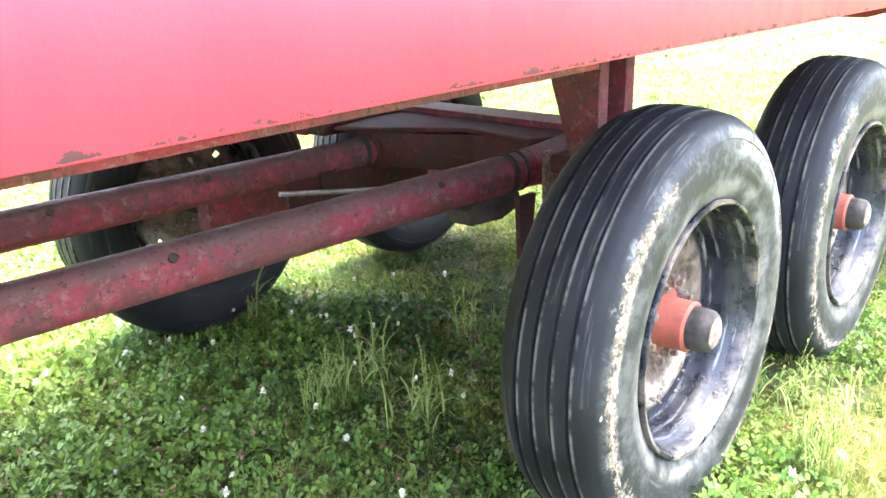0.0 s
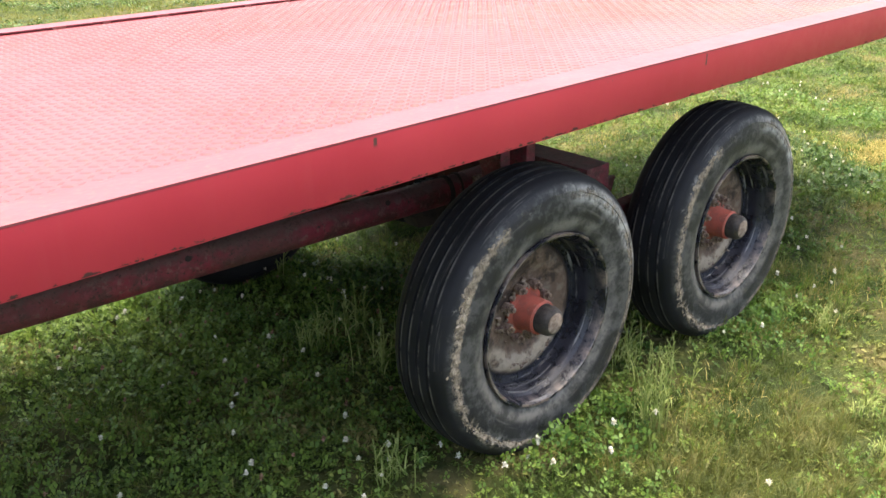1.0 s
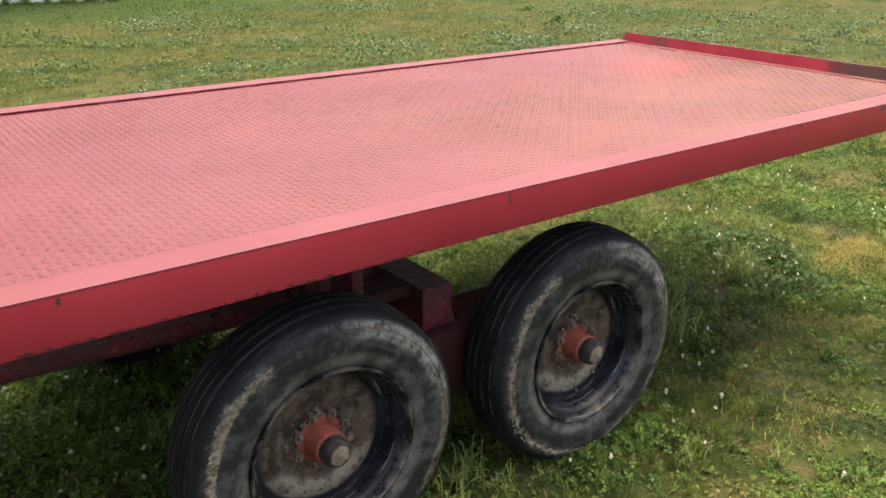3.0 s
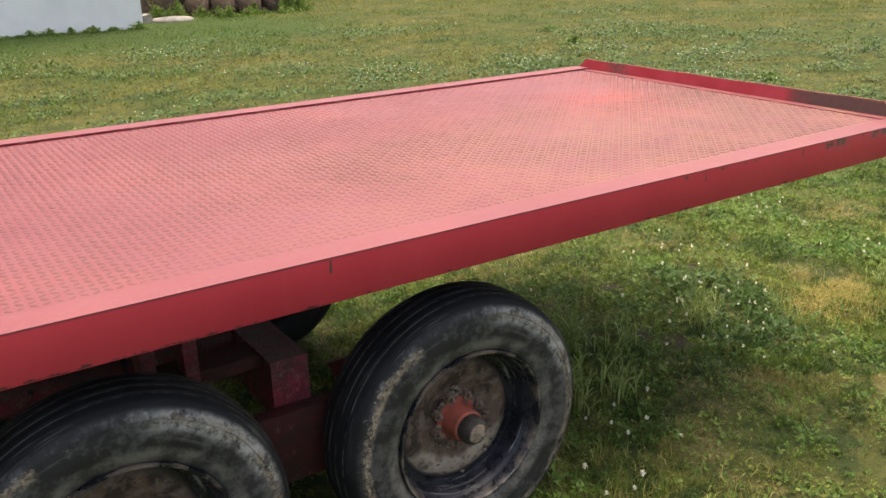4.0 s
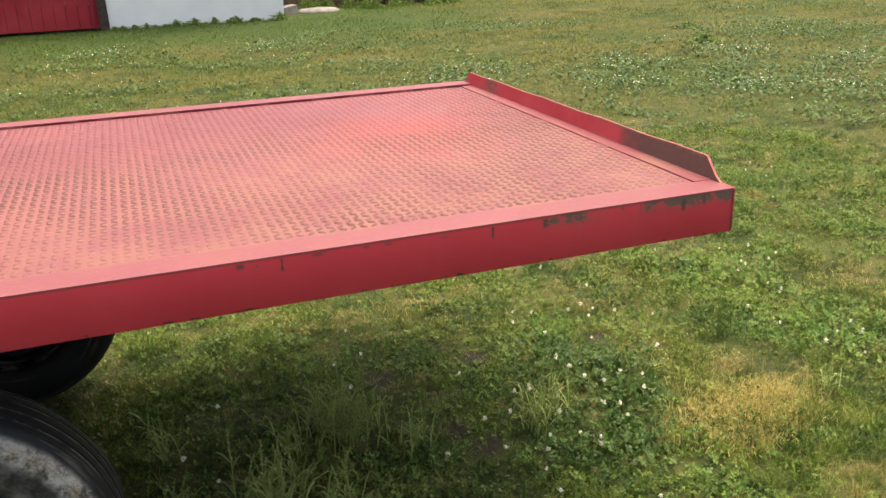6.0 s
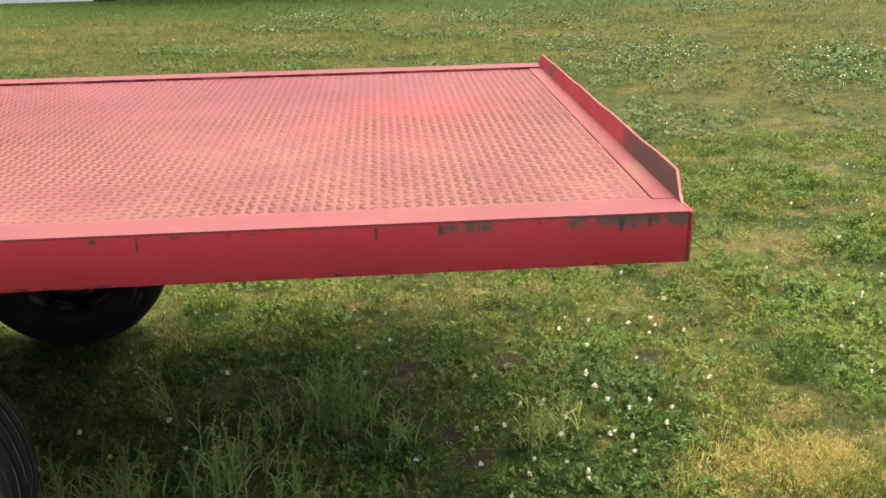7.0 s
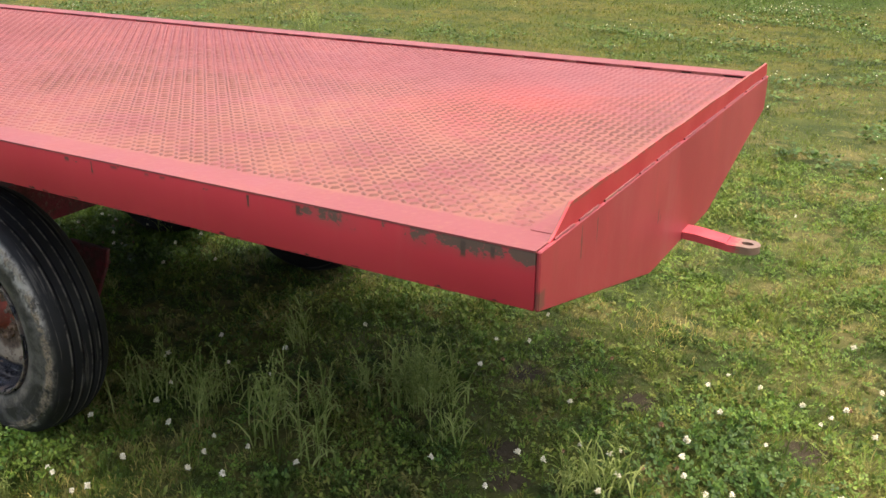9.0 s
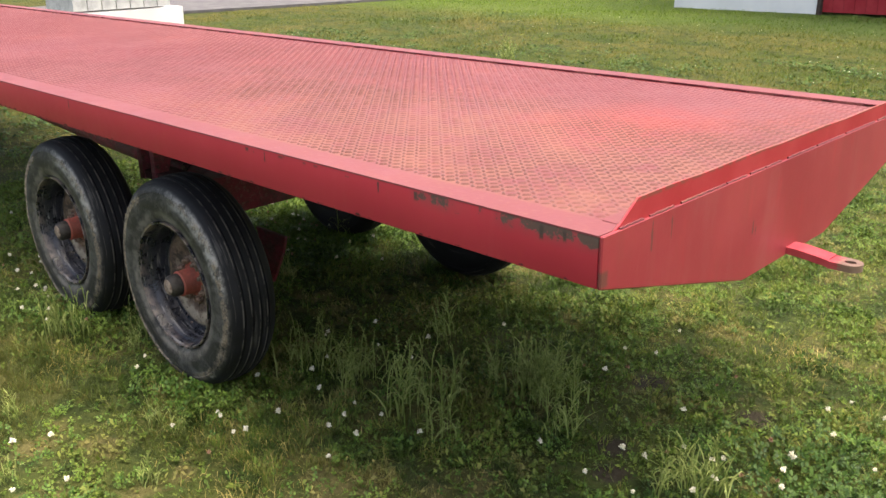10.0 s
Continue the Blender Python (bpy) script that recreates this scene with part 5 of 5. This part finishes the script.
def make_grass():
    got = []
    x, y = scatter(1200000, -6.4, 4.6, -2.2, 5.4)
    fade = np.minimum(np.minimum(x + 6.4, 4.6 - x), np.minimum(y + 2.2, 5.4 - y)) + 1.2 * (field(x, y, 0.9) - 0.5)
    keep = (RNG.random(len(x)) < np.clip(0.2 + fade / 1.2, 0, 1)) & ~under_wheel(x, y) & (RNG.random(len(x)) > spots(x, y, BARE, 0.075)) & (RNG.random(len(x)) > 0.8 * spots(x, y, LUSH, 0.18))
    keep &= RNG.random(len(x)) < (0.38 + 0.68 * clump(x, y)) * (0.24 + 0.45 * field(x, y, 2.6) ** 1.3 + 1.6 * (field(x + 21, y, 8.5, 3) - 0.46)) * (1 - 0.85 * deck_shade(x, y))
    x, y = x[keep], y[keep]
    h = (0.008 + 0.9 * canopy(x, y)) * RNG.uniform(0.45, 1.35, len(x))
    got.append(blades(x, y, h, RNG.uniform(0.0036, 0.0090, len(x)), 2.0, False))
    got.append(tussocks(7000, 14, -5.4, 2.8, -1.2, 3.6, 0.052))
    got.append(tussocks(5200, 17, -3.7, 1.2, -1.2, 0.6, 0.062))
    x, y = scatter(1300000, -13, 12, -4, 11)
    keep = ~((x > -5.6) & (x < 3.8) & (y > -1.4) & (y < 4.6)) & (RNG.random(len(x)) < np.clip(1.25 - 0.13 * np.hypot(x + 1, y - 1), 0.10, 1))
    keep &= RNG.random(len(x)) < 0.15 + 0.5 * field(x, y, 1.6) + 1.2 * (field(x + 21, y, 4.0, 2) - 0.4)
    x, y = x[keep], y[keep]
    h = (0.015 + 0.12 * field(x + 9, y, 2.1) ** 2.2) * RNG.uniform(0.5, 1.4, len(x))
    got.append(blades(x, y, h, RNG.uniform(0.004, 0.0095, len(x)), 1.5, False))
    x, y = scatter(190000, -24, 27, 9, 30)
    h = (0.02 + 0.11 * field(x + 9, y, 0.8) ** 2) * RNG.uniform(0.5, 1.4, len(x))
    keep = ~((x > -11.1) & (x < 2.4) & (y > 19.5)) & ~((x > 12.9) & (x < 18.6) & (y > 26.0) & (field(x, y, 0.7) > 0.42)) & (x > -19.4)
    got.append(blades(x[keep], y[keep], h[keep], RNG.uniform(0.010, 0.024, keep.sum()), 1.2, False))
    v, f = stack(got)
    tagged(new("grass", raw_mesh("grass", v, f, BLADE)), "short meadow grass, green mixed with dry straw", "grass", "", "stuff")


make_grass()


def make_dry():
    """Matted straw where the turf has dried out."""
    got = []
    for k, (a, b) in enumerate(DRY):
        size, n = ((0.13, 5200), (0.10, 2600))[k] if k < 2 else (0.12, 170)
        x, y = RNG.normal(a, size, n), RNG.normal(b, size * 0.8, n)
        h = RNG.uniform(0.02, 0.06, n)
        got.append(blades(x, y, h, RNG.uniform(0.002, 0.004, n), 1.5))
    v, f = stack(got)
    tagged(new("dry_grass", raw_mesh("dry_grass", v, f, STRAW)), "yellow patches of matted dry grass", "dry grass", "", "stuff")


make_dry()


def leaves(x, y, z, s, a, tx, ty, outline, fold=0.15):
    """Flat leaves at an angle a, tilted, each a pair of triangles folded along its rib."""
    vs = []
    for u, w in outline:
        dx, dy = s * (u * np.cos(a) - w * np.sin(a)), s * (u * np.sin(a) + w * np.cos(a))
        vs.append(np.c_[x + dx, y + dy, z + dx * tx + dy * ty + (fold * s if w else 0)])
    v = np.stack(vs, 1).reshape(-1, 3)
    f = np.arange(len(v)).reshape(-1, 4)
    return v, np.concatenate([f[:, [0, 1, 2]], f[:, [0, 2, 3]]])


def make_clover():
    """Three-part clover leaves on short stalks in two storeys, thick in the lush spots."""
    x, y = scatter(420000, -6.2, 4.4, -2.0, 5.2)
    dens = 0.05 + 0.40 * np.clip((field(x + 5, y + 3, 0.9) - 0.50) * 6, 0, 1) * field(x, y + 9, 5.0) + 0.6 * np.clip((field(x + 15, y + 3, 4.2) - 0.53) * 10, 0, 1) + 0.45 * (x < -2.6) * (y > 0.3) * (0.4 + field(x, y + 3, 5.0)) + 0.8 * spots(x, y, LUSH, 0.2) - 0.7 * spots(x, y, DRY, 0.25)
    dens = dens * (1 - spots(x, y, BARE, 0.085))
    keep = (RNG.random(len(x)) < 0.72 * dens) & ~under_wheel(x, y)
    x, y = x[keep], y[keep]
    n = len(x)
    top = 0.010 + 0.62 * canopy(x, y) + 0.030 * spots(x, y, LUSH, 0.22)
    z = relief(x, y) + top * np.where(RNG.random(n) < 0.55, RNG.uniform(0.8, 1.25, n), RNG.uniform(0.15, 0.8, n))
    s, a = RNG.uniform(0.0052, 0.0105, n) * (1 + 0.45 * spots(x, y, LUSH, 0.25) + 0.25 * (x < -2.8) * (y > 0.3)), RNG.random(n) * 6.283
    tx, ty = RNG.normal(0, 0.65, n), RNG.normal(0, 0.65, n)
    leaf = ((0.1, 0), (0.8, -0.58), (1.3, 0), (0.8, 0.58))
    # Dark drifts, plus clover darkened under the deck to stand for shade.
    lush = np.maximum(spots(x, y, SHADY, 0.2), 0.9 * deck_shade(x, y) * np.clip(3 * field(x + 41, y, 2.4) - 0.8, 0, 1)) > RNG.uniform(0.2, 0.6, n)
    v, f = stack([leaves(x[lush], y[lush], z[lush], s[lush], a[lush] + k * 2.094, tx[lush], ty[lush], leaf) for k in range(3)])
    tagged(new("clover", raw_mesh("clover", v, f, CLOVERDARK)), "thick dark green clover patches in flower, and clover darkened for deck shade", "clover", "", "stuff")
    x, y, z, s, a, tx, ty = (q[~lush] for q in (x, y, z, s, a, tx, ty))
    v, f = stack([leaves(x, y, z, s, a + k * 2.094, tx, ty, leaf) for k in range(3)])
    # broad blades of moss, young weeds and leaf litter that fill the turf between
    x, y = scatter(520000, -6.2, 4.4, -2.0, 5.2)
    dens = 0.15 + 1.7 * (field(x + 33, y + 61, 9.5, 2) - 0.40) + 0.35 * field(x, y + 4, 1.4)
    keep = (RNG.random(len(x)) < dens * (0.36 + 0.74 * clump(x, y)) * np.clip(0.45 + 0.7 * (y + 0.2), 0.45, 1) * (1 - spots(x, y, BARE, 0.075)) * (1 - 0.5 * spots(x, y, LUSH, 0.2))) & ~under_wheel(x, y)
    x, y = x[keep], y[keep]
    n = len(x)
    z = relief(x, y) + (0.006 + 0.75 * canopy(x, y)) * RNG.uniform(0.3, 1.15, n)
    low, lowf = leaves(x, y, z, RNG.uniform(0.009, 0.026, n), RNG.random(n) * 6.283, RNG.normal(0, 0.65, n), RNG.normal(0, 0.65, n), ((0.0, 0), (0.5, -0.27), (1.0, 0), (0.5, 0.27)))
    x, y = scatter(420000, -11, 13, -3.5, 14)
    dens = np.clip(1.15 - 0.085 * np.hypot(x + 1, y - 1), 0.12, 1) * (0.05 + 1.1 * clump(x * 0.7, y * 0.8) * np.clip(2.2 * (field(x + 33, y + 61, 4.2, 2) - 0.30), 0, 1))
    keep = (RNG.random(len(x)) < 0.75 * dens) & ~((x > -5.8) & (x < 4.0) & (y > -1.6) & (y < 4.8))
    x, y = x[keep], y[keep]
    n = len(x)
    z = relief(x, y) + 0.055 * clump(x * 0.7, y * 0.8) * RNG.uniform(0.2, 1.15, n) + 0.006
    s2 = RNG.uniform(0.012, 0.026, n) * np.clip(0.7 + 0.06 * np.hypot(x + 1, y - 1), 1, 1.6)
    low, lowf = stack([(low, lowf), leaves(x, y, z, s2, RNG.random(n) * 6.283, RNG.normal(0, 0.7, n), RNG.normal(0, 0.7, n), ((0.0, 0), (0.5, -0.26), (1.0, 0), (0.5, 0.26)))])
    tagged(new("turf_leaves", raw_mesh("turf_leaves", low, lowf, TURF)), "small broad leaves and moss low in the turf", "turf", "", "stuff")
    tagged(new("clover", raw_mesh("clover", v, f, CLOVER)), "low green clover leaves between the grass", "clover", "", "stuff")


make_clover()


def make_rosettes():
    """Flat rosettes of plantain and dandelion leaves pressed into the turf."""
    n = 1500
    cx, cy = scatter(n, -5.4, 3.4, -1.4, 4.4)
    keep = (RNG.random(n) < np.clip((field(cx + 77, cy + 13, 1.3) - 0.40) * 5, 0.08, 1)) & ~under_wheel(cx, cy)
    cx, cy = cx[keep], cy[keep]
    size = RNG.uniform(0.014, 0.034, len(cx))
    got = []
    for k in range(8):
        on = RNG.random(len(cx)) < 0.85
        x, y, s = cx[on], cy[on], size[on] * RNG.uniform(0.6, 1.1, on.sum())
        a = k * 0.785 + RNG.normal(0, 0.3, len(x))
        lift = RNG.uniform(0.0, 0.5, len(x))
        z = relief(x, y) + 0.012 + 0.35 * canopy(x, y)
        leaf = ((0.0, 0), (0.58, -0.20), (1.0, 0), (0.58, 0.20))
        got.append(leaves(x, y, z, s, a, lift * np.cos(a), lift * np.sin(a), leaf, 0.08))
    v, f = stack(got)
    tagged(new("plantain", raw_mesh("plantain", v, f, ROSETTE)), "light green plantain rosettes low in the turf", "weed", "", "stuff")


make_rosettes()


def heads(x, y, z, s, rough=0.35):
    """Clover heads: round tufts of small petals."""
    n = len(x)
    d = []
    for i in range(22):
        t = math.acos(1 - 1.7 * (i + 0.5) / 22)
        d.append((math.sin(t) * math.cos(2.4 * i), math.sin(t) * math.sin(2.4 * i), math.cos(t)))
    d = np.array(d)
    side = np.cross(d, (0.3, 0.2, 0.9)); side /= np.linalg.norm(side, axis=1)[:, None]
    c = np.c_[x, y, z][:, None, :]
    S = s[:, None, None] * RNG.uniform(1 - rough, 1 + rough, (n, 22, 1))
    p = np.stack([c + d * S * 0.15 - side * S * 0.38, c + d * S * 0.15 + side * S * 0.38, c + d * S + side * S * 0.2, c + d * S - side * S * 0.2], 2)
    v = p.reshape(-1, 3)
    f = np.arange(len(v)).reshape(-1, 4)
    return v, np.concatenate([f[:, [0, 1, 2]], f[:, [0, 2, 3]]])


def stems(x, y, z, w=0.0016):
    z0 = relief(x, y)
    v = np.stack([np.c_[x - w, y, z0], np.c_[x + w, y, z0], np.c_[x, y + w, z]], 1).reshape(-1, 3)
    return v, np.arange(len(v)).reshape(-1, 3)


def make_flowers():
    x, y = scatter(9000, -5.2, 3.0, -1.2, 4.2)
    dens = 0.006 + 0.05 * np.clip((field(x + 5, y + 3, 0.9) - 0.50) * 6, 0, 1) + 0.14 * spots(x, y, LUSH, 0.25) + 0.22 * spots(x, y, [(-0.02, 0.62), (0.03, 0.98), (0.0, 0.8)], 0.11) + 0.10 * spots(x, y, [(-1.15, 0.2), (-1.5, 0.05), (-0.7, 0.45), (-1.9, -0.05), (-2.5, 0.05)], 0.2) + 0.16 * (x < -3.1) * (y > 0.0) * (y < 1.9) - 0.1 * spots(x, y, DRY, 0.3)
    keep = (RNG.random(len(x)) < dens) & ~under_wheel(x, y)
    x, y = x[keep], y[keep]
    z = relief(x, y) + RNG.uniform(0.05, 0.12, len(x))
    brown = RNG.random(len(x)) < np.where((x < -3) & (y > 0.4), 0.6, 0.22)
    s = RNG.uniform(0.0072, 0.0112, len(x))
    v, f = heads(x[~brown], y[~brown], z[~brown], s[~brown])
    tagged(new("clover_flowers", raw_mesh("clover_flowers", v, f, PETAL)), "small white clover flowers scattered over the turf", "clover flower", "", "stuff")
    v, f = heads(x[brown], y[brown], z[brown] - 0.015, s[brown] * 0.85)
    tagged(new("withered_clover", raw_mesh("withered_clover", v, f, WITHER)), "brown withered clover heads in the turf", "clover flower", "", "stuff")
    v, f = stems(x, y, z)
    tagged(new("clover_stems", raw_mesh("clover_stems", v, f, CLOVER)), "thin green clover stalks", "clover", "", "stuff")
    # farther off: dark clover islands, the whitest of them in flower
    def island(x, y):
        return np.clip((field(x * 0.8 + 5, y * 1.3 + 3, 0.75) - 0.52) * 7, 0, 1) * np.clip((field(x + 50, y, 0.22, 2) - 0.3) * 4, 0.15, 1)
    bloom = [(3.0, 9.6), (5.2, 8.9), (8.0, 7.7), (2.6, 9.2), (4.3, 7.6), (7.2, 9.2), (-2, 14.5), (1, 14), (5.5, 6.6), (6.3, 6.0)]
    x, y = scatter(42000, -14, 14, 4.4, 16)
    dens = 0.12 * np.clip(island(x, y) * 2 - 0.9, 0, 1) * field(x, y + 70, 1.2) + 0.05 * np.clip((field(x + 15, y * 1.4 + 3, 1.9) - 0.61) * 12, 0, 1) + 0.42 * spots(x, y, bloom, 0.40)
    keep = RNG.random(len(x)) < dens
    x, y = x[keep], y[keep]
    n = len(x)
    z, s = relief(x, y) + RNG.uniform(0.05, 0.11, n), RNG.uniform(0.006, 0.0105, n)
    d = np.array([(1, 0, 0), (0, 1, 0), (-1, 0, 0), (0, -1, 0), (0, 0, 1)])
    v = (np.c_[x, y, z][:, None, :] + d * s[:, None, None]).reshape(-1, 3)
    f = (np.arange(n)[:, None, None] * 5 + np.array([(0, 1, 4), (1, 2, 4), (2, 3, 4), (3, 0, 4)])).reshape(-1, 3)
    tagged(new("clover_flowers", raw_mesh("clover_flowers", v, f, PETAL)), "drifts of white clover flowers across the meadow", "clover flower", "", "stuff")
    x, y = scatter(300000, -14, 14, -1.5, 16)
    keep = RNG.random(len(x)) < 0.004 + 0.5 * np.clip(island(x, y) * 2 - 0.6, 0, 1) + 0.95 * spots(x, y, bloom, 0.50) + 0.75 * np.clip((field(x + 15, y * 1.4 + 3, 1.9) - 0.57) * 12, 0, 1) * np.clip((12 - y) / 4, 0, 1)
    keep &= ~((x > -6.0) & (x < 4.2) & (y < 5.0))
    x, y = x[keep], y[keep]
    n = len(x)
    z, s, a = relief(x, y) + RNG.uniform(0.015, 0.085, n), RNG.uniform(0.012, 0.026, n), RNG.random(n) * 6.283
    v = np.stack([np.c_[x + s * np.cos(a + k), y + s * np.sin(a + k), z + RNG.normal(0, 0.009, n)] for k in (0, 1.57, 3.14, 4.71)], 1).reshape(-1, 3)
    tagged(new("clover", raw_mesh("clover", v, np.arange(4 * n).reshape(-1, 4), CLOVERDARK)), "darker clover patches across the meadow", "clover", "", "stuff")


make_flowers()


def tuft_mesh(seed, n=8, tall=0.28):
    """Wild seeding grass: a few leaning stalks, each with a knobbly seed spike and short leaves, over arched blades."""
    rng = np.random.default_rng(seed)
    vs, fs = [], []

    def strip(pts, widths, side):
        at = len(vs)
        for p, w in zip(pts, widths):
            vs.extend([tuple(p - side * w), tuple(p + side * w)])
        for i in range(len(pts) - 1):
            b = at + 2 * i
            fs.extend([(b, b + 1, b + 3), (b, b + 3, b + 2)])
    for k in range(n):
        a, lean, h = rng.random() * 6.283, rng.uniform(0.03, 0.35), tall * rng.uniform(0.45, 1.05)
        nod = rng.uniform(0.0, 0.5) if k % 3 else 1.1
        out, side = np.array((math.cos(a), math.sin(a), 0)), np.array((-math.sin(a), math.cos(a), 0))
        base = np.array((*rng.normal(0, 0.032, 2), 0))

        def along(t):
            return base + out * (lean * h * 0.55 * t * t + 0.10 * nod * h * t ** 6) + np.array((0, 0, h * (t - 0.16 * lean * t ** 3 - 0.12 * nod * t ** 8)))
        strip([along(i / 7) for i in range(8)], [0.0020 * (1 - 0.5 * i / 7) for i in range(8)], side)
        strip([along(i / 7) for i in range(8)], [0.0020 * (1 - 0.5 * i / 7) for i in range(8)], out)
        for i in range(26):
            t = 0.52 + 0.48 * i / 25
            b = 2.4 * i + rng.normal(0, 0.3)
            d = np.array((math.cos(b), math.sin(b), rng.uniform(0.7, 1.5)))
            d /= np.linalg.norm(d)
            long = rng.uniform(0.008, 0.014) * (1.15 - 0.5 * t)
            across = np.cross(d, (0.2, 0.1, 1.0))
            across /= np.linalg.norm(across)
            p = along(t)
            strip([p, p + d * long * 0.5, p + d * long], [0.0010, 0.0026, 0.0004], across)
        for i in range(4):
            t = rng.uniform(0.12, 0.55)
            b = rng.random() * 6.283
            d, across, L = np.array((math.cos(b), math.sin(b), 0)), np.array((-math.sin(b), math.cos(b), 0)), rng.uniform(0.035, 0.08)
            p = along(t)
            strip([p, p + d * L * 0.4 + np.array((0, 0, L * 0.5)), p + d * L * 0.8 + np.array((0, 0, L * 0.7)), p + d * L * 1.1 + np.array((0, 0, L * 0.5))], [0.0016, 0.0028, 0.0022, 0.0003], across)
    for k in range(7):
        a, lean, h = rng.random() * 6.283, rng.uniform(0.3, 0.8), tall * rng.uniform(0.25, 0.65)
        out, side = np.array((math.cos(a), math.sin(a), 0)), np.array((-math.sin(a), math.cos(a), 0))
        base = np.array((*rng.normal(0, 0.034, 2), 0))
        strip([base + out * (lean * h * t * t) + np.array((0, 0, h * (t - 0.35 * lean * t ** 3))) for t in (0, 0.35, 0.7, 1.0)], [0.0028, 0.0034, 0.0024, 0.0002], side)
    return raw_mesh("grass_tuft", np.array(vs), np.array(fs), TUFT)


TUFTS = [(-2.95, -0.13), (-2.99, -0.10), (-2.27, -0.67), (-2.39, -0.54), (-1.94, -0.74), (-1.60, -0.38), (-1.58, 0.55), (-1.62, 1.18), (-0.70, 0.88), (-3.24, 1.12), (-3.39, 1.12), (-3.48, 1.10), (-3.36, 0.82), (-2.80, 1.12), (-3.12, 1.85), (-2.88, -0.03), (-2.72, 0.20), (-2.63, 0.22), (-2.61, 0.10), (-2.52, -0.80), (-3.75, 0.28),
         (-1.84, 0.60), (-1.68, 0.60), (-1.29, 0.56), (-1.31, 0.71), (-1.21, 0.79), (-1.15, 1.0), (-0.99, 1.12), (-1.89, 0.5), (-1.80, -0.14), (-0.93, 1.12), (-1.62, 0.68),
         (-1.03, 1.15), (-0.85, 1.12), (-0.22, 0.80), (-0.16, 0.87), (1.05, 0.60), (-1.06, 0.56), (-2.57, -0.68), (-2.66, -0.92), (-1.91, -0.18), (-0.10, 0.9), (-2.45, -0.85), (-0.9, 1.0), (-1.0, 1.02), (-0.95, 1.08), (-0.93, 1.03), (-0.98, 1.10), (-7.65, 8.8), (-7.62, 8.82)]
tuft_kinds = [tuft_mesh(s) for s in (2, 3, 5, 8)]
rr = random.Random(12)
for k, (x, y) in enumerate(TUFTS):
    ob = new("grass_tuft", tuft_kinds[k % 4])
    small = 1.35 if -0.14 < y < 0 and x < -2.8 else 0.6 if y < 0 else 1.6 if y > 5 else 1.3 if -2.0 < x < -1.0 and 0.4 < y < 0.85 else 1.2 if abs(x + 0.97) < 0.13 and abs(y - 1.07) < 0.1 else 1.0
    ob.matrix_basis = pose(x, y, float(relief(np.array([x]), np.array([y]))[0]) - 0.01, 0, 0, rr.uniform(0, 360)) @ Matrix.Scale(small * rr.uniform(0.7, 1.1), 4) @ Matrix.Diagonal((0.6, 0.6, 1.1, 1) if y < 0 and x < -2.8 else (1, 1, 1, 1))
    tagged(ob, "tall tuft of seeding wild grass", "grass tuft", "tall grass tufts")
